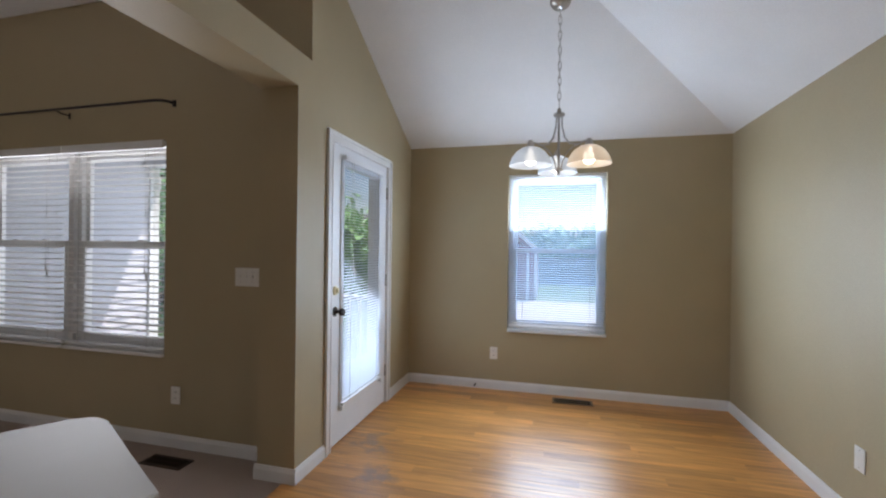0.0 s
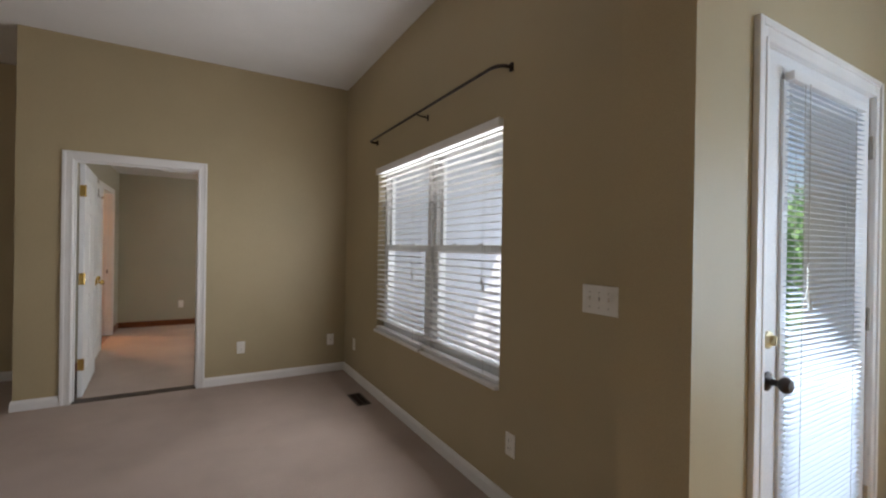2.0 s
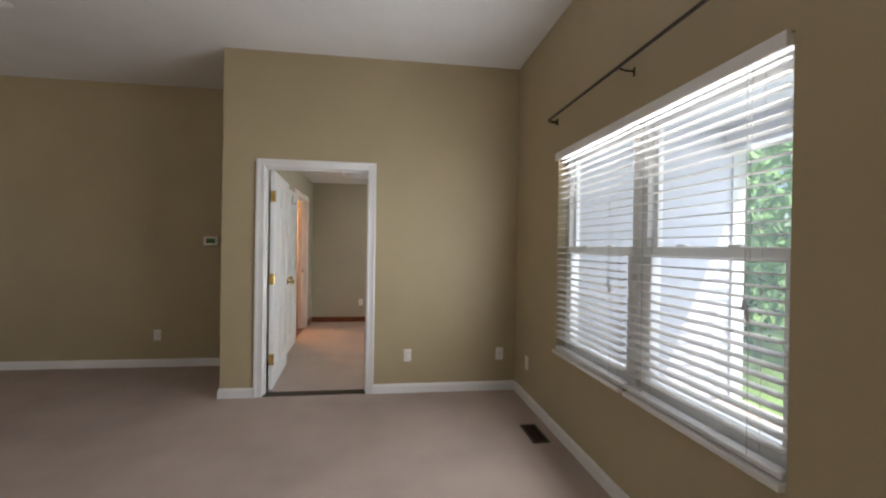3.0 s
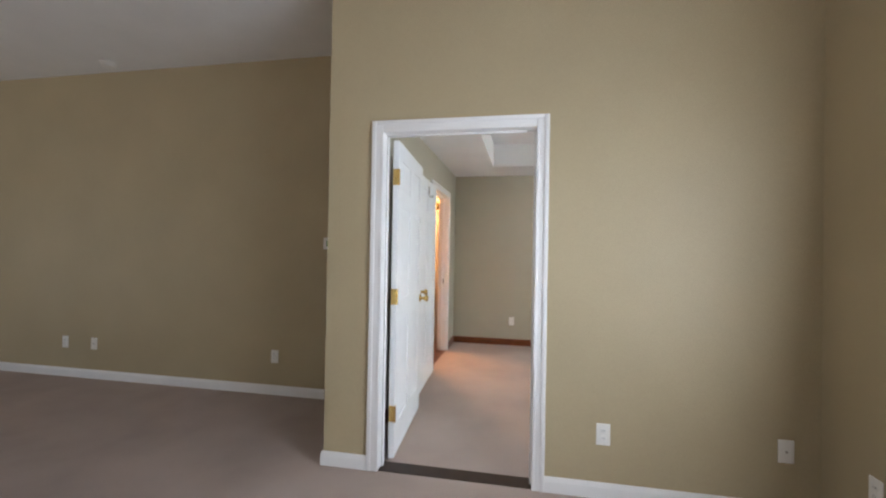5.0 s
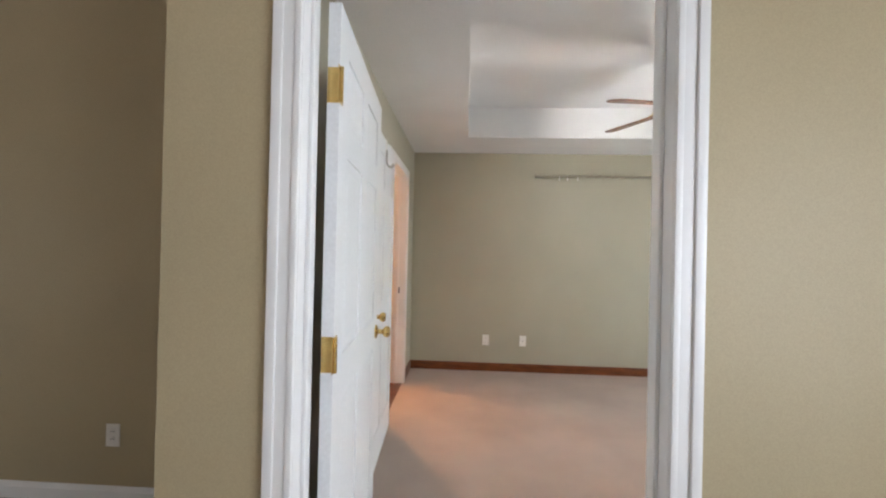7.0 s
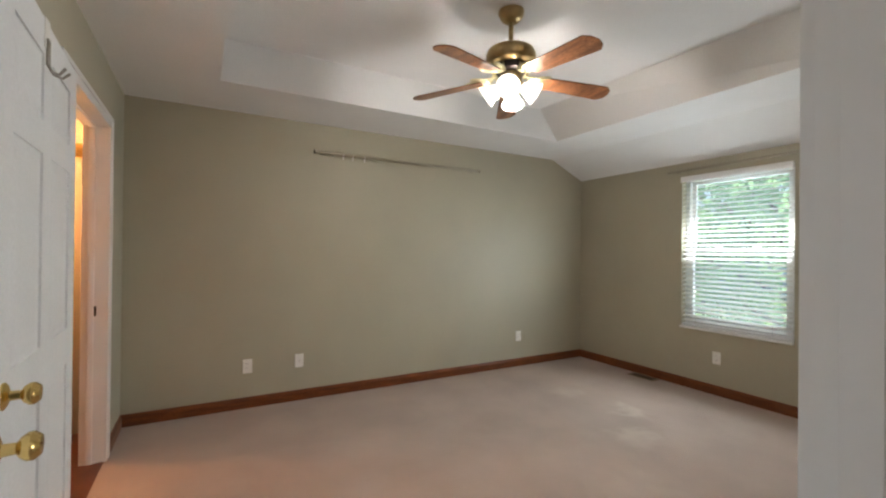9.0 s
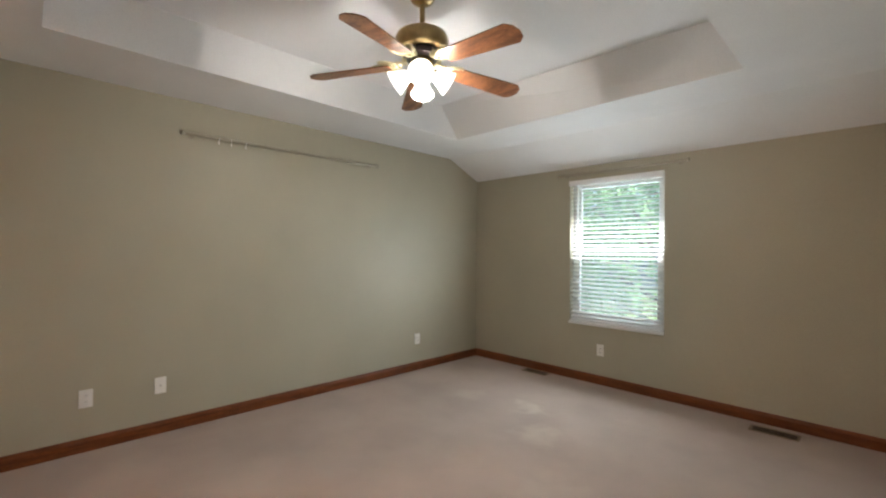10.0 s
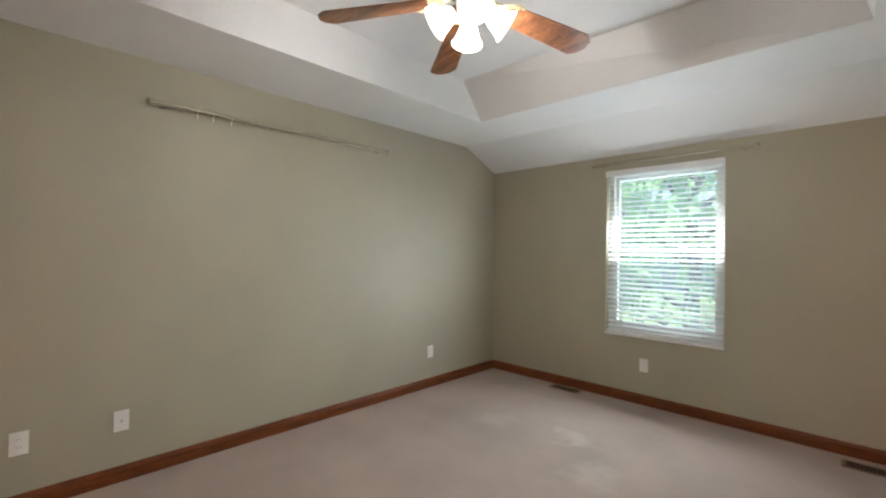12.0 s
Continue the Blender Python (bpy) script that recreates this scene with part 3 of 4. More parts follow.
# bedroom door, opened flat back towards the bedroom side wall
bed_door = thing("door_bedroom", (-5.592, 0.243, 0.01), "open white six-panel bedroom door with brass knob", "door", kind="structure", rz=184.1)
panel_leaf(bed_door, 0.90, 2.015, 0.035, M_DOOR)
knob_set(bed_door, 0.855, 0.925, 0.0, M_BRASS, out=-1, dead=0)
for z in (0.28, 1.02, 1.78):
    bm = boxed(-0.003, 0.0015, 0.002, 0.034, z - 0.05, z + 0.05)
    box(bm, -0.026, 0.030, -0.0035, -0.001, z - 0.05, z + 0.05, 0.001)
    cyl(bm, (-0.004, -0.004, z - 0.05), (-0.004, -0.004, z + 0.05), 0.0075, seg=12)
    part("hinge", bm, M_BRASS, bed_door, "bright brass hinge")
bath_door = thing("door_bath", (-7.62, 0.021, 0.01), "open white six-panel door with brass knob resting near the bedroom wall", "door", kind="structure", rz=3.0)
panel_leaf(bath_door, 0.92, 2.02, 0.035, M_DOOR)
knob_set(bath_door, 0.86, 0.945, 0.035, M_BRASS, dead=0)
hook = thing("over_door_hook", (-7.13, 0.087, 2.032), "grey wire double hook hung over the open door", "hook")
part("strap", boxed(-0.025, 0.025, -0.005, -0.002, -0.09, 0.0, bevel=0.001), M_PLASTIC, hook)
part("top_clip", boxed(-0.025, 0.025, -0.045, -0.002, 0.001, 0.004, bevel=0.001), M_PLASTIC, hook)
for s in (-1, 1):
    part("prong", tube(bmesh.new(), [(s * 0.008, 0.0, -0.06), (s * 0.008, 0.0, -0.14), (s * 0.012, 0.012, -0.165), (s * 0.018, 0.032, -0.17), (s * 0.024, 0.048, -0.15)], 0.004), M_NICKEL, hook, "bent wire prong")

# patio door with a full glass light
patio = thing("door_patio", (DWX - 0.008, PDOOR[0] + 0.006, 0.012), "closed white patio door with full glass and mini blind", "door", kind="structure", rz=90)
W, H = PDOOR[1] - PDOOR[0] - 0.012, 2.02
g = (0.16, W - 0.16, 0.26, 1.90)
part("slab", walled(0, W, 0, 0.044, 0, H, [g]), M_DOOR, patio, smooth=False)
for u0, u1, z0, z1 in ((g[0] - 0.03, g[0] + 0.012, g[2] - 0.03, g[3] + 0.03), (g[1] - 0.012, g[1] + 0.03, g[2] - 0.03, g[3] + 0.03), (g[0] + 0.012, g[1] - 0.012, g[2] - 0.03, g[2] + 0.012), (g[0] + 0.012, g[1] - 0.012, g[3] - 0.012, g[3] + 0.03)):
    part("glass_stop", boxed(u0, u1, -0.010, 0.0, z0, z1, bevel=0.003), M_DOOR, patio)
pane = part("pane", boxed(g[0], g[1], 0.018, 0.024, g[2], g[3]), M_GLASS, patio, "clear glass", smooth=False)
pane.visible_shadow = False
knob_set(patio, 0.065, 0.90, 0.0, M_BRONZE, out=-1, dead=0.14, dead_material=M_CREAM)
for z in (0.27, 1.05, 1.80):
    bm = cyl(bmesh.new(), (W + 0.004, -0.006, z - 0.05), (W + 0.004, -0.006, z + 0.05), 0.008, seg=12)
    box(bm, W - 0.002, W + 0.012, -0.004, 0.0, z - 0.05, z + 0.05)
    part("hinge", bm, M_NICKEL, patio, "grey steel hinge")

# ---- windows and blinds ----


def window(name, x0, x1, z0, z1, wall_y, label, glass_y=0.10, sill=True):
    """A double hung vinyl window in an opening, with its stool; it looks out along +y."""
    root = thing(name, (0, 0, 0), label, "window", kind="structure")
    y = wall_y + glass_y
    f = 0.045
    for a, b, c, d in ((x0, x0 + f, z0, z1), (x1 - f, x1, z0, z1), (x0 + f, x1 - f, z0, z0 + f), (x0 + f, x1 - f, z1 - f, z1)):
        part("window_frame", boxed(a, b, y - 0.03, y + 0.05, c, d, bevel=0.004), M_VINYL, root)
    zm = (z0 + z1) / 2 + 0.01
    for k, (c, d, o) in enumerate(((z0 + f, zm + 0.02, -0.018), (zm - 0.02, z1 - f, 0.016))):
        s = 0.036
        sash = bmesh.new()
        box(sash, x0 + f, x0 + f + s, y + o - 0.014, y + o + 0.014, c, d, 0.003)
        box(sash, x1 - f - s, x1 - f, y + o - 0.014, y + o + 0.014, c, d, 0.003)
        box(sash, x0 + f + s, x1 - f - s, y + o - 0.014, y + o + 0.014, c, c + s + 0.006, 0.003)
        box(sash, x0 + f + s, x1 - f - s, y + o - 0.014, y + o + 0.014, d - s, d, 0.003)
        sh = part("sash", sash, M_VINYL, root, "white vinyl sash")
        p = part("pane", boxed(x0 + f + s, x1 - f - s, y + o - 0.003, y + o + 0.003, c + s, d - s), M_GLASS, sh, smooth=False)
        p.visible_shadow = False
    # added haze sheet just outside the sashes, not a part of the window
    veil = part("window_haze", boxed(x0 + 0.02, x1 - 0.02, y + 0.052, y + 0.054, z0 + 0.02, z1 - 0.02), M_HAZE, root, "added thin sheet of pale haze outside the sashes", smooth=False)
    veil.visible_shadow = False
    for u in (0.33, 0.67):
        xc = x0 + (x1 - x0) * u
        part("sash_lock", boxed(xc - 0.03, xc + 0.03, y - 0.034, y - 0.002, zm + 0.02, zm + 0.036, bevel=0.005), M_VINYL, root)
    if sill:
        part("window_sill", boxed(x0 - 0.0, x1 + 0.0, wall_y - 0.03, y - 0.03, z0 - 0.022, z0 + 0.001, bevel=0.005), M_TRIM, root, "white stool")
    return root


def blind(name, x0, x1, z0, z1, y, label, pitch, depth, tilt, material, group, cord=0.8, rail=0.045, valance=True, cord_at=0.84):
    """A horizontal slat blind hanging at y, from x0 to x1."""
    root = thing(name, ((x0 + x1) / 2, y, z1), label, "window blind", group)
    w = (x1 - x0) / 2
    part("head_rail", boxed(-w, w, -depth / 2 - 0.006, depth / 2, -rail, -0.002, bevel=0.004), M_VINYL, root, "white head rail")
    if valance:
        part("valance", boxed(-w - 0.0095, w + 0.0095, -depth / 2 - 0.022, -depth / 2 - 0.008, -rail - 0.010, 0.0, bevel=0.004), M_VINYL, root, "white valance board")
    hgt = z1 - z0
    bm = bmesh.new()
    n = 4
    rows = []
    for i in range(n + 1):
        u = -depth / 2 + depth * i / n
        c = 0.06 * depth * (1 - (2 * i / n - 1) ** 2)
        rows.append([bm.verts.new((s * (w - 0.004), u, c + t)) for s, t in ((-1, 0), (1, 0), (1, 0.0022), (-1, 0.0022))])
    for a, b in zip(rows, rows[1:]):
        bm.faces.new((a[0], a[1], b[1], b[0]))
        bm.faces.new((a[3], a[2], b[2], b[3]))
        bm.faces.new((a[1], a[2], b[2], b[1]))
        bm.faces.new((a[0], a[3], b[3], b[0]))
    bm.faces.new(rows[0])
    bm.faces.new(rows[-1])
    me = mesh_of("slat", bm, material)
    z = -rail - pitch * 0.7
    while z > -hgt + 0.05:
        ob = shared("slat", me, pose(0, 0, z, tilt + random.uniform(-1.2, 1.2), random.uniform(-0.10, 0.10), 0), root)
        z -= pitch
    part("bottom_rail", boxed(-w, w, -depth / 2, depth / 2, -hgt + 0.008, -hgt + 0.028, bevel=0.004), M_VINYL, root)
    for u in (-0.72, 0.0, 0.72) if w > 0.5 else (-0.7, 0.7):
        bm = bmesh.new()
        for s in (-1, 1):
            box(bm, u * w - 0.0009, u * w + 0.0009, s * depth / 2 - 0.0008, s * depth / 2 + 0.0008, -hgt + 0.03, -rail)
        part("ladder_cord", bm, M_CORD, root, smooth=False)
    if cord:
        xc = w * (2 * cord_at - 1)
        bm = tube(bmesh.new(), [(xc, -depth / 2 - 0.012, -rail), (xc + 0.004, -depth / 2 - 0.012, -cord * 0.6), (xc, -depth / 2 - 0.012, -cord)], 0.0018, 6)
        cyl(bm, (xc, -depth / 2 - 0.012, -cord - 0.04), (xc, -depth / 2 - 0.012, -cord), 0.008, 0.003, 10)
        cyl(bm, (xc + 0.02, -depth / 2 - 0.014, -cord - 0.075), (xc + 0.012, -depth / 2 - 0.012, -cord - 0.03), 0.008, 0.003, 10)
        part("pull_cord", bm, M_CORD, root, "thin cord with tassels")
    return root


LM = -3.575
window("window_1", LWIN[0], LM - 0.02, LWIN[2], LWIN[3], LWY, "white double-hung living room window, one of a pair")
window("window_2", LM + 0.02, LWIN[1], LWIN[2], LWIN[3], LWY, "white double-hung living room window, one of a pair")
setting("window_mullion", boxed(LM - 0.022, LM + 0.022, LWY + 0.045, LWY + 0.16, LWIN[2], LWIN[3], bevel=0.004), M_TRIM, "white post between the paired windows", "mullion")
blind("slat_blind", LWIN[0] + 0.01, LM - 0.012, LWIN[2], LWIN[3], LWY + 0.018, "lowered white two-inch slat blind in the living room window", 0.0435, 0.05, 6, M_SLAT, "living room blinds", 0.86)
blind("slat_blind", LM + 0.012, LWIN[1] - 0.01, LWIN[2], LWIN[3], LWY + 0.018, "lowered white two-inch slat blind in the living room window", 0.0435, 0.05, 3, M_SLAT, "living room blinds", 0.86)
window("window_3", *DWIN, DFY, "white double-hung dining window")
blind("mini_blind", DWIN[0] + 0.012, DWIN[1] - 0.012, DWIN[2] + 0.01, DWIN[3], DFY + 0.028, "lowered white mini blind in the dining window", 0.0205, 0.025, 13, M_MINI, "", 0.6, 0.03, False, 0.1)
window("window_4", *RWIN, RWY, "white double-hung bedroom window facing trees")
blind("slat_blind", RWIN[0] + 0.01, RWIN[1] - 0.01, RWIN[2], RWIN[3], RWY + 0.018, "lowered white slat blind in the bedroom window", 0.0435, 0.05, 16, M_SLAT, "", 0.0)
db = blind("mini_blind", 0, 0.665, 0.235, 1.96, 0, "lowered white mini blind fixed on the patio door", 0.0205, 0.025, 7, M_MINI, "", 0.75, 0.035, False, 0.16)
db.matrix_basis = pose(DWX + 0.010, PDOOR[0] + 0.478, 1.972, 0, 0, 90)
for s in (-1, 1):
    part("hold_down", boxed(s * 0.335 - 0.012, s * 0.335 + 0.012, -0.016, 0.016, -1.745, -1.715, bevel=0.003), M_PLASTIC, db)

# ---- curtain rods ----
rod = thing("curtain_rod", (LM + 0.02, LWY, 2.285), "black metal wraparound curtain rod above the double window", "curtain rod")
R = 0.955
part("rod", tube(bmesh.new(), [(-R, -0.01, 0), (-R, -0.05, 0), (-R + 0.012, -0.072, 0), (-R + 0.04, -0.085, 0), (0, -0.085, 0.0), (R - 0.07, -0.085, 0), (R - 0.03, -0.074, 0), (R - 0.006, -0.045, 0), (R, -0.01, 0)], 0.0095, 10), M_BRONZE, rod)
for x in (-R, R):
    part("wall_plate", boxed(x - 0.012, x + 0.012, -0.012, 0.0, -0.022, 0.022, bevel=0.003), M_BRONZE, rod)
bm = tube(bmesh.new(), [(0.02, -0.085, -0.012), (0.02, -0.05, -0.02), (0.02, -0.004, -0.02)], 0.005)
box(bm, 0.012, 0.028, -0.006, 0, -0.045, 0.0, 0.002)
part("centre_bracket", bm, M_BRONZE, rod)


def wall_rod(label, at, rz, w, rings):
    r = thing("curtain_rod", at, label, "curtain rod", rz=rz)
    part("rod", cyl(bmesh.new(), (-w, -0.06, 0), (w, -0.06, 0), 0.0115, seg=14), M_SATIN, r)
    part("rod_sleeve", cyl(bmesh.new(), (-w, -0.06, 0), (0.0, -0.06, 0), 0.0140, seg=14), M_SATIN, r)
    for s in (-1, 1):
        part("finial", lathe(bmesh.new(), [(0, 0), (0.012, 0), (0.014, 0.012), (0.019, 0.018), (0.019, 0.03), (0.012, 0.038), (0, 0.04)], 16, m=Matrix.Translation((s * w, -0.06, 0)) @ Euler((0, radians(90 * s), 0)).to_matrix().to_4x4()), M_SATIN, r)
        bm = cyl(bmesh.new(), (s * (w - 0.05), 0, 0), (s * (w - 0.05), -0.06, 0), 0.006, seg=10)
        cyl(bm, (s * (w - 0.05), -0.004, 0), (s * (w - 0.05), 0, 0), 0.022, seg=16)
        part("bracket", bm, M_SATIN, r)
    for x in rings:
        bm = lathe(bmesh.new(), [(0.014 + 0.002 * math.cos(a), 0.002 * math.sin(a)) for a in [i * math.pi / 4 for i in range(9)]], 18, m=Matrix.Translation((x, -0.06, -0.006)) @ Euler((0, radians(90), 0)).to_matrix().to_4x4())
        box(bm, x - 0.004, x + 0.004, -0.063, -0.057, -0.045, -0.02, 0.001)
        part("ring_clip", bm, M_PLASTIC, r, "small clip ring")
    return r


wall_rod("brushed nickel curtain rod with clip rings on a bare wall", (RFX, 2.24, 2.184), 90, 0.845, (-0.62, -0.53, -0.42))
wall_rod("brushed nickel curtain rod above the bedroom window", (-7.395, RWY, 2.142), 0, 0.605, ())

# ---- outlets, switches, thermostat ----


def plate(name, at, rz, label, category, w=0.072, h=0.116, style="outlet"):
    p = thing(name, at, label, category, "wall plates", rz=rz)
    part("cover_plate", boxed(-w / 2, w / 2, -0.006, 0, -h / 2, h / 2, bevel=0.0025), M_PLASTIC, p)
    if style == "outlet":
        for s in (-1, 1):
            bm = bmesh.new()
            bm = lathe(bm, [(0.0, 0.0025), (0.0145, 0.0025), (0.016, 0.0)], 20, m=Matrix.Translation((0, -0.006, s * 0.020)) @ Euler((radians(90), 0, 0)).to_matrix().to_4x4())
            sock = part("socket", bm, M_PLASTIC, p)
            bm = bmesh.new()
            for x in (-0.006, 0.006):
                box(bm, x - 0.001, x + 0.001, -0.0095, -0.0083, s * 0.02 - 0.002, s * 0.02 + 0.006)
            part("slots", bm, M_BLACK, sock, smooth=False)
    elif style == "jack":
        part("jack", cyl(bmesh.new(), (0, -0.013, 0), (0, -0.006, 0), 0.006, seg=12), M_NICKEL, p, "small coax jack")
    elif style == "switch":
        n = 4
        for i in range(n):
            x = (i - (n - 1) / 2) * 0.046
            part("toggle", boxed(x - 0.005, x + 0.005, -0.015, -0.006, -0.003, 0.012, bevel=0.002), M_PLASTIC, p)
            bm = bmesh.new()
            for z in (-0.03, 0.03):
                cyl(bm, (x, -0.0072, z), (x, -0.006, z), 0.003, seg=8)
            part("screws", bm, M_NICKEL, p, smooth=False)
    elif style == "blank":
        bm = bmesh.new()
        for z in (-0.042, 0.042):
            cyl(bm, (0, -0.0072, z), (0, -0.006, z), 0.003, seg=8)
        part("screws", bm, M_NICKEL, p, smooth=False)
    return p


WP = "white wall outlet plate low on the tan wall"
for x, y, rz, st in ((-2.566, LWY, 0, "outlet"), (-5.10, LWY, 0, "outlet"), (-0.691, DFY, 0, "outlet"), (-7.574, RWY, 0, "outlet"), (DRX, 2.704, -90, "blank"),
                     (BDX, 1.472, 90, "outlet"), (BDX, 2.345, 90, "jack"), (HX, -1.181, 90, "outlet"), (HX, -3.171, 90, "jack"), (HX, -3.525, 90, "outlet"),
                     (RFX, 0.851, 90, "outlet"), (RFX, 1.266, 90, "jack"), (RFX, 3.714, 90, "outlet"), (BIX - 0.006, 3.9, -90, "outlet")):
    plate("wall_jack" if st == "jack" else "wall_outlet", (x, y, 0.345), rz, "white cable jack plate low on the tan wall" if st == "jack" else WP, "wall outlet", style=st)
plate("light_switch", (-1.998, LWY, 1.146), 0, "white four-gang light switch plate beside the pier", "light switch", w=0.216, style="switch")
th = thing("thermostat", (HX, -0.64, 1.377), "beige wall thermostat with a green screen", "thermostat", rz=90)
part("case", boxed(-0.075, 0.075, -0.03, 0, -0.05, 0.05, bevel=0.006), M_PLASTIC, th)
part("display", boxed(-0.045, 0.045, -0.032, -0.029, -0.025, 0.025), mat("green_lcd", (0.10, 0.22, 0.10), 0.2), th, "green display", smooth=False)
sm = thing("smoke_detector", (-6.33, -2.87, HC), "round white smoke detector on the ceiling", "smoke detector")
part("base", lathe(bmesh.new(), [(0, 0), (0.07, 0), (0.07, -0.014), (0.062, -0.016), (0, -0.016)], 28), M_PLASTIC, sm)
part("cap", lathe(bmesh.new(), [(0.058, -0.016), (0.056, -0.032), (0.045, -0.040), (0, -0.041)], 28), M_PLASTIC, sm)

cl = thing("ceiling_canopy", (-4.98, -1.53, HC), "cream round light canopy on the living room ceiling", "ceiling light")
part("plate", lathe(bmesh.new(), [(0, 0), (0.085, 0), (0.085, -0.008), (0.06, -0.022), (0.02, -0.028), (0, -0.028)], 28), M_PLASTIC, cl)
part("nut", lathe(bmesh.new(), [(0.014, -0.028), (0.014, -0.04), (0, -0.043)], 14), M_CREAM, cl)

# ---- floor vents ----


def floor_vent(at, rz, label, material, w=0.30, d=0.12):
    v = thing("floor_vent", at, label, "floor vent", "floor vents", rz=rz)
    bm = walled(-w / 2, w / 2, 0, 0.006, -d / 2, d / 2, [(-w / 2 + 0.018, w / 2 - 0.018, -d / 2 + 0.018, d / 2 - 0.018)])
    bmesh.ops.transform(bm, matrix=Matrix.Rotation(radians(-90), 4, "X") @ Matrix.Translation((0, 0, 0)), verts=bm.verts)
    bmesh.ops.transform(bm, matrix=Matrix.Translation((0, 0, 0.006)), verts=bm.verts)
    part("frame", bm, material, v, smooth=False)
    # black sheet under the slats, painted shade of the open duct
    part("duct_shade", boxed(-w / 2 + 0.01, w / 2 - 0.01, -d / 2 + 0.01, d / 2 - 0.01, 0.0005, 0.0015), M_BLACK, v, smooth=False)
    n = 14
    me = mesh_of("slat", boxed(-0.0022, 0.0022, -d / 2 + 0.018, d / 2 - 0.018, -0.002, 0.002), M_VENT)
    for i in range(n):
        shared("slat", me, pose(-w / 2 + 0.018 + (w - 0.036) * (i + 0.5) / n, 0, 0.004, 0, 35, 0), v)
    me = mesh_of("divider", boxed(-w / 2 + 0.018, w / 2 - 0.018, -0.003, 0.003, 0.0035, 0.0062), material)
    shared("divider", me, Matrix.Identity(4), v)
    return v


floor_vent((-4.475, 2.345, 0.0), 0, "dark brown metal floor vent in the carpet", M_VENT)
floor_vent((-2.445, 2.322, 0.0), 0, "dark brown metal floor vent in the carpet", M_VENT)
floor_vent((0.03, 4.125, 0.0), 0, "brown metal floor vent in the oak floor", M_VENTB, 0.34, 0.13)
floor_vent((-8.27, 4.62, 0.0), 0, "dark brown metal floor vent in the bedroom carpet", M_VENTB)
floor_vent((-6.15, 4.55, 0.0), 0, "dark brown metal floor vent in the bedroom carpet", M_VENTB)
ds = thing("door_stopper", (-0.859, DFY - 0.014, 0.045), "small dark spring door stop on the baseboard", "door stop")
part("spring", cyl(bmesh.new(), (0, 0, 0), (0, -0.055, 0), 0.006, seg=10), M_BRONZE, ds)
part("tip", cyl(bmesh.new(), (0, -0.055, 0), (0, -0.07, 0), 0.010, 0.008, seg=12), M_BRONZE, ds)

# ---- chandelier ----
CX, CY = -0.122, 3.07
ch = thing("chandelier", (CX, CY, 0), "brushed nickel three-arm chandelier with alabaster glass bowls", "chandelier")
ctop = LOW + RISE * (DFY - CY)
bm = lathe(bmesh.new(), [(0.0, 0.0), (0.066, 0.0), (0.066, -0.008), (0.052, -0.024), (0.018, -0.034), (0.010, -0.05), (0, -0.05)], 28, m=Matrix.Translation((0, 0, ctop)) @ Matrix.Rotation(-math.atan(RISE), 4, "X"))
part("canopy", bm, M_NICKEL, ch)
zc, bot = ctop - 0.05, 2.27
n = 13
step = (zc - bot) / n
ring = [(0.010 * math.cos(a), (step * 0.66) * math.sin(a)) for a in [i * math.pi / 8 for i in range(17)]]
for i in range(n):
    pts = [(x, 0, z) if i % 2 else (0, x, z) for x, z in ring]
    part("chain_link", tube(bmesh.new(), [(p[0], p[1], p[2] + zc - step * (i + 0.5)) for p in pts], 0.0024, 6), M_NICKEL, ch)
part("hub", lathe(bmesh.new(), [(0, 2.265), (0.012, 2.26), (0.014, 2.235), (0.035, 2.228), (0.038, 2.215), (0.028, 2.205), (0, 2.20)], 24), M_NICKEL, ch)
part("stem", cyl(bmesh.new(), (0, 0, 1.86), (0, 0, 2.21), 0.0075), M_NICKEL, ch)
part("finial", lathe(bmesh.new(), [(0, 1.825), (0.008, 1.832), (0.010, 1.845), (0.028, 1.855), (0.030, 1.866), (0.010, 1.875), (0, 1.876)], 20), M_NICKEL, ch)
AR = 0.205
for k, ang in enumerate((92, 212, 332)):
    ca, sa = math.cos(radians(ang)), math.sin(radians(ang))
    bm = tube(bmesh.new(), [(r * ca, r * sa, z) for r, z in ((0.018, 2.21), (0.022, 2.14), (0.040, 2.07), (0.075, 2.025), (0.12, 2.012), (0.165, 2.022), (AR, 2.020))], 0.0058, 8)
    tube(bm, [(r * ca, r * sa, z) for r, z in ((0.018, 1.868), (0.03, 1.92), (0.065, 1.975), (0.11, 2.004), (0.15, 2.013))], 0.0045, 8)
    part("arm", bm, M_NICKEL, ch)
    part("socket_cup", lathe(bmesh.new(), [(0, 2.035), (0.012, 2.034), (0.022, 2.012), (0.026, 1.992), (0, 1.992)], 20, at=(AR * ca, AR * sa, 0)), M_NICKEL, ch)
    prof = [(0.022, 1.996), (0.055, 1.986), (0.09, 1.962), (0.115, 1.930), (0.130, 1.890), (0.134, 1.875), (0.130, 1.875), (0.124, 1.892), (0.110, 1.927), (0.085, 1.956), (0.052, 1.980), (0.022, 1.990)]
    shade = part("shade", lathe(bmesh.new(), prof, 36, at=(AR * ca, AR * sa, 0)), M_SHADE if k == 2 else M_SHADEC, ch, "warm lit alabaster glass bowl" if k == 2 else "alabaster glass bowl with window light in its bluish glow")
    part("bulb", lathe(bmesh.new(), [(0, 1.985), (0.014, 1.98), (0.016, 1.957), (0.028, 1.942), (0.036, 1.918), (0.034, 1.897), (0.022, 1.882), (0, 1.876)], 18, at=(AR * ca, AR * sa, 0)), M_BULB, shade, "lit bulb")

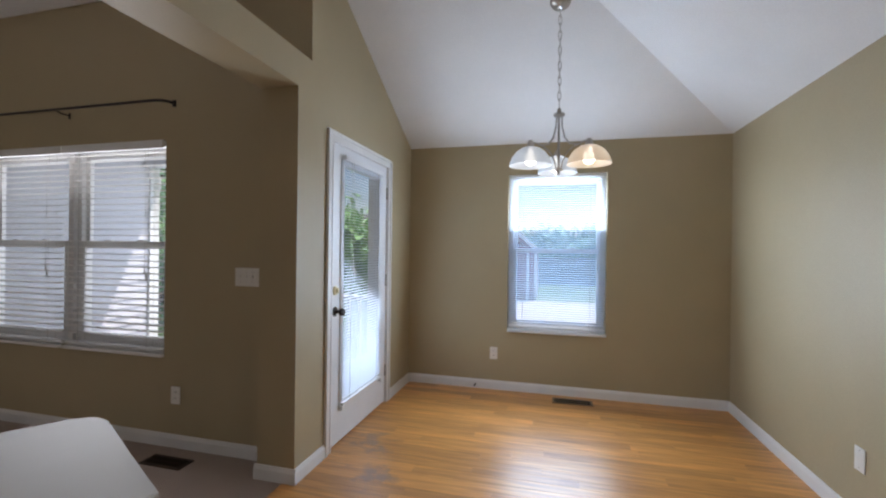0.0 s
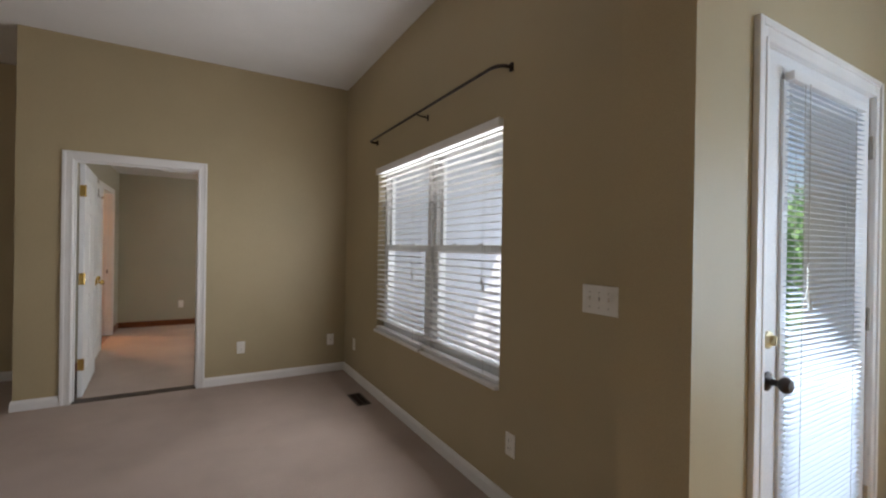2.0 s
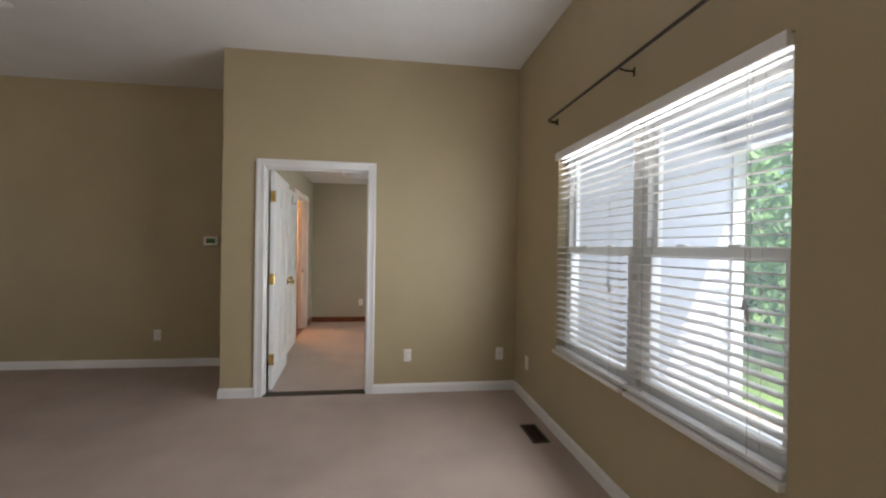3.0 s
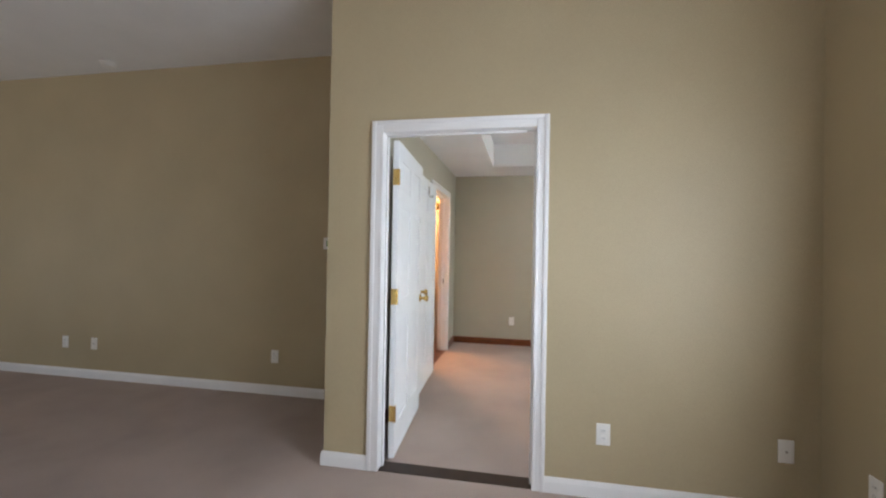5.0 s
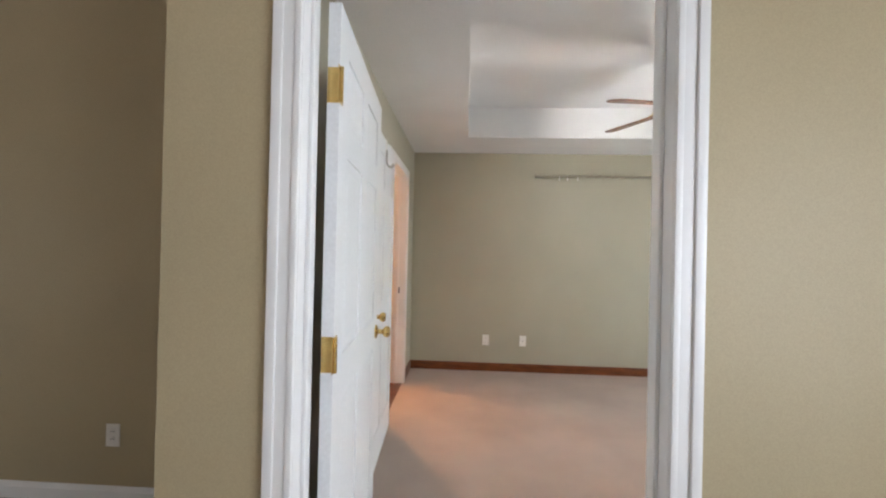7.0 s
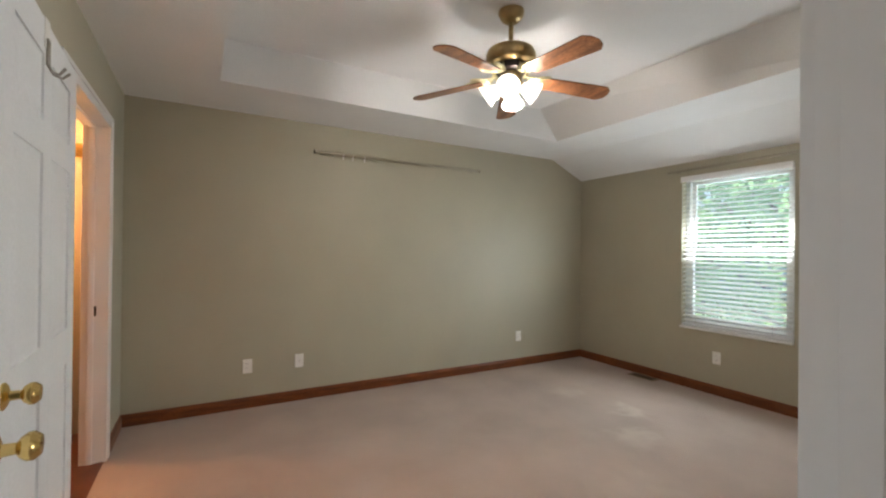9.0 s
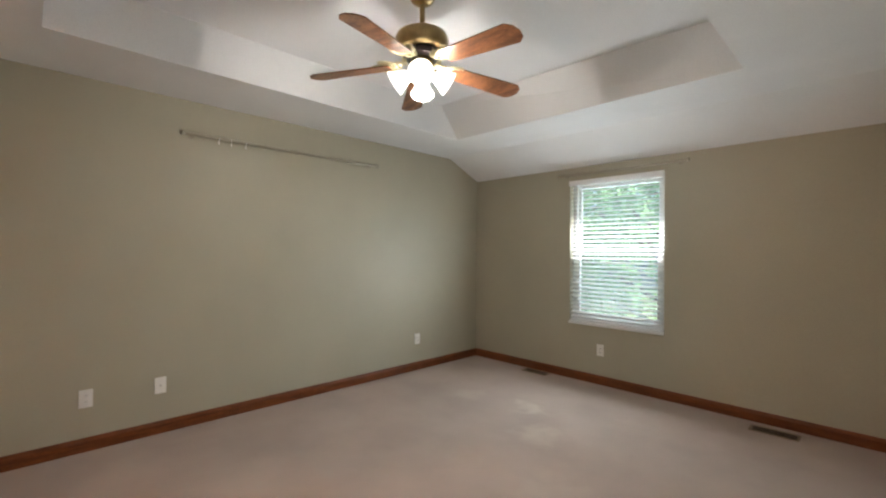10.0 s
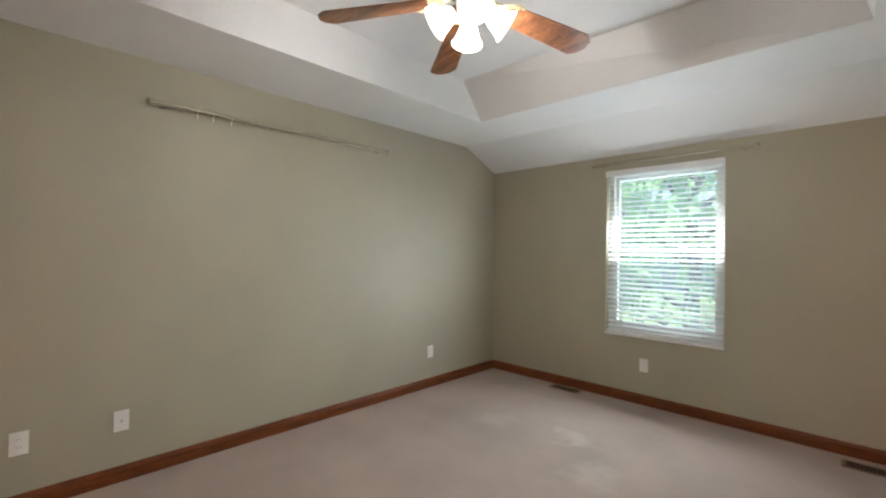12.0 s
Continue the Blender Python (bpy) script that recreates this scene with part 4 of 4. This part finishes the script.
# ---- ceiling fan ----
FX, FY = -7.345, 2.088
fan = thing("ceiling_fan", (FX, FY, 0), "antique brass ceiling fan with five walnut blades and lit shades", "ceiling fan")
part("canopy", lathe(bmesh.new(), [(0, TC), (0.075, TC), (0.075, TC - 0.02), (0.060, TC - 0.05), (0.03, TC - 0.07), (0, TC - 0.07)], 28), M_ABRASS, fan)
part("downrod", cyl(bmesh.new(), (0, 0, 2.513), (0, 0, 2.69), 0.014), M_ABRASS, fan)
part("motor", lathe(bmesh.new(), [(0, 2.538), (0.05, 2.533), (0.10, 2.518), (0.135, 2.498), (0.146, 2.473), (0.146, 2.438), (0.132, 2.418), (0.10, 2.408), (0, 2.403)], 36), M_ABRASS, fan)
part("motor_vent_band", lathe(bmesh.new(), [(0.10, 2.409), (0.108, 2.398), (0.10, 2.375), (0.07, 2.365), (0, 2.365)], 30), M_BRONZE, fan)
part("switch_housing", lathe(bmesh.new(), [(0.062, 2.366), (0.066, 2.343), (0.060, 2.268), (0.045, 2.285), (0, 2.248)], 28), M_ABRASS, fan)
A0 = 1.0
for i in range(5):
    rot = Matrix.Rotation(radians(A0 + 72 * i), 4, "Z")
    bm = bmesh.new()
    box(bm, 0.085, 0.15, -0.016, 0.016, 2.351, 2.359, 0.003)
    for sx, sy, rx, ry, turn in ((0.185, 0.034, 0.048, 0.019, 28), (0.185, -0.034, 0.048, 0.019, -28), (0.235, 0.0, 0.050, 0.022, 0), (0.15, 0.0, 0.035, 0.020, 0), (0.185, 0.034, 0.026, 0.008, 28), (0.185, -0.034, 0.026, 0.008, -28)):
        ct, st = math.cos(radians(turn)), math.sin(radians(turn))
        pts = []
        for a in [j * math.pi / 8 for j in range(17)]:
            u, v = rx * math.cos(a), ry * math.sin(a) * (1 - 0.35 * math.cos(a))
            pts.append((sx + u * ct - v * st, sy + u * st + v * ct, 2.343 - 0.05 * (sx - 0.15)))
        tube(bm, pts, 0.0065, 6)
    for v in range(5):
        box(bm, 0.085, 0.106, -0.02 + v * 0.009, -0.016 + v * 0.009, 2.351, 2.403)
    bmesh.ops.transform(bm, matrix=rot, verts=bm.verts)
    part("blade_iron", bm, M_CREAM, fan, "scrolled cream gold blade iron")
    bm = bmesh.new()
    out = [(0.175, -0.050), (0.24, -0.056), (0.595, -0.071), (0.628, -0.042), (0.634, -0.020), (0.640, 0.0), (0.634, 0.020), (0.628, 0.042), (0.595, 0.071), (0.24, 0.056), (0.175, 0.050)]
    prism(bm, out, -0.003, 0.003)
    bmesh.ops.transform(bm, matrix=rot @ Matrix.Translation((0, 0, 2.345)) @ Matrix.Rotation(radians(4.0), 4, "Y") @ Matrix.Rotation(radians(-11), 4, "X"), verts=bm.verts)
    part("blade", bm, M_BLADE, fan, "dark walnut blade with clipped corners", smooth=False)
for i in range(4):
    ang = radians(47 + 90 * i)
    m = Matrix.Rotation(ang, 4, "Z") @ Matrix.Translation((0.052, 0, 2.301)) @ Matrix.Rotation(radians(-56), 4, "Y")
    part("lamp_arm", lathe(bmesh.new(), [(0, 0.01), (0.016, 0.008), (0.022, -0.012), (0.024, -0.03), (0, -0.03)], 18, m=m), M_ABRASS, fan)
    sh = part("lamp_shade", lathe(bmesh.new(), [(0.022, -0.022), (0.034, -0.04), (0.045, -0.07), (0.056, -0.10), (0.068, -0.115), (0.064, -0.115), (0.052, -0.10), (0.041, -0.07), (0.030, -0.042), (0.02, -0.026)], 26, m=m), M_FANGLASS, fan, "frosted bell glass, lit")
    part("bulb", lathe(bmesh.new(), [(0, -0.03), (0.012, -0.035), (0.022, -0.065), (0.024, -0.08), (0.016, -0.098), (0, -0.102)], 16, m=m), M_BULB, sh)
bm = tube(bmesh.new(), [(0.0, 0.0, 2.25), (0.0, 0.0, 2.20)], 0.0013, 6)
cyl(bm, (0.0, 0.0, 2.175), (0.0, 0.0, 2.20), 0.006, 0.003, 10)
part("pull_chain", bm, M_ABRASS, fan, "short pull chain with a small bob")

# ---- peninsula counter ----
pen = thing("peninsula_counter", (0, 0, 0), "pale laminate kitchen peninsula with a rounded corner", "counter")
corner = Vector((-1.287, 1.055))
ea, eb = Vector((0.88, -0.47)), Vector((-0.56, -0.83))
pts = []
for i in range(7):
    t = i / 6
    a, b = corner + eb * 0.07, corner + ea * 0.07
    pts.append(((1 - t) ** 2 * a + 2 * t * (1 - t) * corner + t * t * b))
pts += [corner + ea * 0.52, Vector((-0.80, -1.6)), Vector((-1.52, -1.6)), corner + eb * 0.48]
bm = prism(bmesh.new(), [tuple(p) for p in pts], 0.862, 0.90)
bmesh.ops.bevel(bm, geom=list(bm.edges), offset=0.004, segments=2, affect="EDGES")
part("countertop", bm, M_COUNTER, pen, "pale grey white laminate top")
mid = Vector((-1.15, 0.2))
bm = prism(bmesh.new(), [tuple(mid + (p - mid) * 0.9) for p in pts], 0.0, 0.862)
part("cabinet_body", bm, M_CAB, pen, smooth=False)

# ---- bathroom glimpsed through the doorway ----
van = thing("bath_vanity", (RFX, -1.22, 0), "dark cherry bathroom vanity with a pale top", "vanity", rz=-90)
part("body", boxed(-0.75, 0.75, 0, 0.52, 0.0, 0.80, bevel=0.004), M_VANITY, van)
part("top", boxed(-0.77, 0.77, 0, 0.55, 0.80, 0.84, bevel=0.006), M_PLASTIC, van)
for x in (-0.37, 0.37):
    d = part("door", boxed(x - 0.34, x + 0.34, 0.52, 0.54, 0.1, 0.76, bevel=0.004), M_VANITY, van)
    part("handle", cyl(bmesh.new(), (x, 0.555, 0.6), (x, 0.555, 0.7), 0.005), M_BRASS, d)
mir = thing("bath_mirror", (RFX, -1.22, 1.0), "frameless bathroom mirror above the vanity", "mirror", rz=-90)
part("glass", boxed(-0.6, 0.6, 0, 0.006, 0, 0.75), M_MIRROR, mir, smooth=False)
lb = thing("vanity_light", (RFX, -0.62, 2.0), "brass vanity light bar with warm globe bulbs", "wall lamp", rz=-90)
part("back_plate", boxed(-0.4, 0.4, 0, 0.03, -0.05, 0.05, bevel=0.004), M_BRASS, lb)
for x in (-0.3, -0.1, 0.1, 0.3):
    part("globe_bulb", lathe(bmesh.new(), [(0.012, 0), (0.02, 0.02), (0.042, 0.05), (0.045, 0.075), (0.03, 0.105), (0, 0.115)], 18, m=Matrix.Translation((x, 0.03, 0)) @ Matrix.Rotation(radians(-90), 4, "X")), M_BATHBULB, lb)

# ---- porch and outdoors ----
setting("porch_roof", boxed(BDX, DWX - 0.16, LWY + 0.16, 5.15, 2.62, 2.75), M_SIDING, "white porch ceiling", "porch roof")
setting("porch_beam", boxed(BDX, DWX - 0.16, 4.70, 4.86, 2.38, 2.62), M_SIDING, "white porch header beam", "beam")
# unseen eave, its overhang chosen to keep sun off the dining window
setting("eave_dining", boxed(DWX - 0.16, DRX + 0.6, DFY + 0.16, DFY + 0.72, 2.2, 2.36), M_SIDING, "unseen white eave added to shade the dining window", "eave")
setting("eave_bedroom", boxed(RFX - 0.6, -6.0, RWY + 0.16, RWY + 0.75, 2.2, 2.36), M_SIDING, "white eave above the bedroom window", "eave")
setting("corner_trim", boxed(BDX - 0.08, BDX + 0.03, RWY + 0.06, RWY + 0.20, -0.3, 2.6, bevel=0.004), M_VINYL, "white corner trim of the house", "trim")
sid = thing("siding", (BDX, 0, 0), "white lap siding beside the porch", "siding", kind="structure")
bm = bmesh.new()
lap = 0.11
v = [bm.verts.new(p) for p in ((0, LWY + 0.16, 0), (0.014, LWY + 0.16, 0), (0.002, LWY + 0.16, lap), (0, LWY + 0.16, lap), (0, RWY + 0.06, 0), (0.014, RWY + 0.06, 0), (0.002, RWY + 0.06, lap), (0, RWY + 0.06, lap))]
for f in ((0, 1, 2, 3), (7, 6, 5, 4), (0, 4, 5, 1), (1, 5, 6, 2), (2, 6, 7, 3)):
    bm.faces.new([v[i] for i in f])
me = mesh_of("siding_board", bm, M_SIDING)
for i in range(26):
    shared("siding_board", me, pose(0, 0, -0.24 + i * lap), sid)
deck = thing("porch_deck", (0, 0, 0), "pale sunlit board deck of the porch", "deck", kind="structure")
me = mesh_of("plank", boxed(BDX + 0.02, DWX - 0.165, 0, 0.132, -0.19, -0.16), M_DECK)
for i in range(16):
    shared("plank", me, pose(0, LWY + 0.175 + i * 0.138, 0), deck)
rail = thing("porch_railing", (0, 4.78, 0), "white painted porch railing with balusters", "railing", kind="structure")
part("top_rail", boxed(-3.75, DWX - 0.45, -0.045, 0.045, 0.74, 0.78, bevel=0.006), M_VINYL, rail)
part("bottom_rail", boxed(-3.75, DWX - 0.45, -0.02, 0.02, -0.06, 0.0, bevel=0.004), M_VINYL, rail)
me = mesh_of("baluster", boxed(-0.018, 0.018, -0.018, 0.018, 0.0, 0.74), M_VINYL)
for i in range(12):
    shared("baluster", me, pose(-3.68 + i * 0.135, 0, 0), rail)
part("end_post", boxed(-3.84, -3.75, -0.045, 0.045, -0.16, 0.84, bevel=0.006), M_VINYL, rail)
for x in (-2.10,):
    p = tagged(new("porch_post", mesh_of("porch_post", boxed(x - 0.07, x + 0.07, 4.71, 4.85, -0.16, 2.38, bevel=0.006), M_VINYL)), "square white porch post", "post", "porch posts", "structure")

setting("ground", boxed(-400, 400, 5.0, 700, -0.9, -0.55), M_GRASS, "green lawn reaching to the horizon", "lawn")
setting("ground_near", boxed(-30, 30, -30, 5.0, -0.9, -0.552), M_CONC, "pale concrete beneath the house", "ground")
setting("driveway", boxed(-2.6, 30, 8.4, 16.0, -0.7, -0.535), M_CONC, "pale sunlit concrete driveway", "driveway")
fence = thing("board_fence", (0, 24, -0.55), "weathered grey board fence across the lawn", "fence")
me = mesh_of("board", boxed(-0.13, 0.13, -0.012, 0.012, 0, 1.45), M_FENCE)
for i in range(150):
    shared("board", me, pose(-24 + i * 0.275, 0, random.uniform(-0.02, 0.02)), fence)
for z in (0.3, 1.1):
    part("rail", boxed(-24, 17, 0.012, 0.06, z, z + 0.09), M_FENCE, fence, smooth=False)


def tree(at, height, spread, leaf, label, n=2600, size=0.16, low=0.3):
    t = thing("tree", at, label, "tree", "trees beyond the lawn")
    bm = bmesh.new()
    tube(bm, [(0, 0, 0), (0.05, 0.03, height * 0.3), (-0.04, 0.05, height * 0.6), (0, 0, height * 0.9)], [height * 0.028, height * 0.022, height * 0.013, height * 0.004], 9)
    tips = []
    for i in range(16):
        a, h = random.uniform(0, 6.283), random.uniform(low, 0.85)
        r = spread * (1.1 - 0.75 * abs(h - 0.45)) * random.uniform(0.55, 1.0)
        p = Vector((r * math.cos(a), r * math.sin(a), height * (h + 0.12)))
        tube(bm, [(0, 0, height * h * 0.8), tuple(p * 0.55 + Vector((0, 0, height * h * 0.38))), tuple(p)], [height * 0.010, height * 0.006, height * 0.002], 5)
        tips.append(p)
    part("trunk", bm, M_BARK, t)
    verts, faces = [], []
    for i in range(n):
        c = random.choice(tips) * random.uniform(0.75, 1.05)
        p = c + Vector([random.gauss(0, spread * 0.20) for _ in range(3)])
        q = Euler([random.uniform(0, 6.283) for _ in range(3)]).to_matrix()
        s = size * random.uniform(0.6, 1.4)
        k = len(verts)
        verts += [tuple(p + q @ Vector(o)) for o in ((-s, 0, 0), (-0.2 * s, -0.45 * s, 0.1 * s), (s, 0, 0), (-0.2 * s, 0.45 * s, 0.1 * s))]
        faces.append((k, k + 1, k + 2, k + 3))
    me = bpy.data.meshes.new("crown")
    me.from_pydata(verts, [], faces)
    me.materials.append(leaf)
    ob = new("crown", me)
    ob.parent = t
    return t


TL = "leafy green tree beyond the porch and lawn"
for x, y, h, s, leaf, n, size, low in ((-8.4, 9.4, 6.0, 2.2, M_LEAF, 1900, 0.14, 0.05), (-11.4, 10.4, 6.5, 2.3, M_LEAF, 2000, 0.14, 0.05),
                                       (-7.2, 14.5, 3.3, 1.8, M_LEAF, 2200, 0.15, 0.05), (-14.6, 12.0, 6.5, 2.4, M_LEAF, 1900, 0.16, 0.05),
                                       (-9, 27, 4.6, 3, M_LEAF, 3000, 0.26, 0.1), (-3.6, 26, 3.0, 2.6, M_LEAF2, 2600, 0.26, 0.1), (0.5, 28, 2.7, 3, M_LEAF2, 2600, 0.3, 0.1), (5.5, 27, 3.1, 3, M_LEAF, 2600, 0.3, 0.1),
                                       (-16, 30, 5, 4, M_LEAF, 2600, 0.36, 0.1), (11, 30, 3.4, 3.4, M_LEAF2, 2200, 0.34, 0.1)):
    tree((x, y, -0.56), h, s, leaf, TL, n, size, low)
# small garden shed with vertical boards, white corner trim and a gabled roof
shed = thing("garden_shed", (-1.95, 16.3, -0.56), "faded red garden shed with white corner trim", "shed")
me = mesh_of("board", boxed(-0.096, 0.096, -0.012, 0.012, 0, 1.85), M_BARN)
for i in range(12):
    shared("board", me, pose(-1.1 + i * 0.2, 0, 0), shed)
part("wall", boxed(-1.19, 1.19, 0.013, 2.4, 0, 1.85), M_BARN, shed, smooth=False)
bm = bmesh.new()
v = [bm.verts.new(p) for p in ((-1.2, 0.0, 1.85), (1.2, 0.0, 1.85), (0.0, 0.0, 2.95), (-1.2, 2.4, 1.85), (1.2, 2.4, 1.85), (0.0, 2.4, 2.95))]
for f in ((0, 1, 2), (5, 4, 3), (0, 3, 4, 1), (0, 2, 5, 3), (1, 4, 5, 2)):
    bm.faces.new([v[i] for i in f])
part("gable", bm, M_BARN, shed, smooth=False)
for x in (-1.2, 0.84, 1.12):
    part("corner_trim", boxed(x, x + 0.1, -0.035, -0.013, 0, 1.85, bevel=0.004), M_VINYL, shed)
for sgn in (-1, 1):
    bm = boxed(-0.09, 1.72, -0.12, 2.52, 0.0, 0.05)
    bmesh.ops.transform(bm, matrix=Matrix.Translation((0, 0, 2.97)) @ Matrix.Diagonal((sgn, 1, 1, 1)) @ Matrix.Rotation(math.atan2(1.1, 1.2), 4, "Y"), verts=bm.verts)
    part("roof_slope", bm, M_ROOF, shed, "grey shingle roof slope", smooth=False)
    bm = boxed(0.0, 1.72, -0.145, -0.122, -0.05, 0.05)
    bmesh.ops.transform(bm, matrix=Matrix.Translation((0, 0, 2.97)) @ Matrix.Diagonal((sgn, 1, 1, 1)) @ Matrix.Rotation(math.atan2(1.1, 1.2), 4, "Y"), verts=bm.verts)
    part("bargeboard", bm, M_VINYL, shed, "white bargeboard", smooth=False)
house = thing("neighbour_house", (-22, 44, -0.56), "pale single-storey house with a grey roof far off", "house")
part("wall", boxed(-7, 7, -4, 4, 0, 3), M_HOUSE, house, smooth=False)
bm = bmesh.new()
v = [bm.verts.new(p) for p in ((-7.5, -4.6, 2.9), (7.5, -4.6, 2.9), (7.5, 4.6, 2.9), (-7.5, 4.6, 2.9), (-7.5, 0, 5.6), (7.5, 0, 5.6))]
for f in ((0, 1, 5, 4), (2, 3, 4, 5), (0, 4, 3), (1, 2, 5), (0, 3, 2, 1)):
    bm.faces.new([v[i] for i in f])
part("roof", bm, M_ROOF, house, smooth=False)
for x in (-4.5, -1.5, 2.0, 5.0):
    part("window", boxed(x - 0.6, x + 0.6, -4.03, -3.99, 1.0, 2.3), M_DARKGLASS, house, smooth=False)

# ---- oak strips of the dining floor, last ----
PW = 0.0826
lens = (0.62, 0.85, 1.1, 1.35, 0.74)
strips = {}
for L in lens:
    bm = boxed(0.0003, L - 0.0003, 0.0003, PW - 0.0003, -0.012, 0.0)
    bmesh.ops.bevel(bm, geom=[e for e in bm.edges if all(v.co.z > -0.001 for v in e.verts)], offset=0.0005, segments=1, affect="EDGES")
    strips[L] = mesh_of("plank", bm, M_PLANK)
y, row = DFY - 0.004 - PW, 0
far = bmesh.new()
while y > SOUTH + 0.05:
    x = -1.62 - random.uniform(0.0, 0.5)
    while x < DRX:
        L = random.choice(lens)
        a, b = max(x, -1.62), min(x + L, DRX)
        if b - a > 0.02:
            if y > 0.6 and a == x and b == x + L:
                shared("plank", strips[L], pose(x, y, 0), floor_dining)
            elif y > 0.6:
                bm = boxed(a + 0.0003, b - 0.0003, y + 0.0003, y + PW - 0.0003, -0.012, 0.0)
                part("plank", bm, M_PLANK, floor_dining, smooth=False)
            else:
                box(far, a + 0.0003, b - 0.0003, y + 0.0003, y + PW - 0.0003, -0.012, 0.0)
        x += L
    y -= PW
rest = part("far_planks", far, M_PLANK, floor_dining, smooth=False)
rest["kind"] = "stuff"
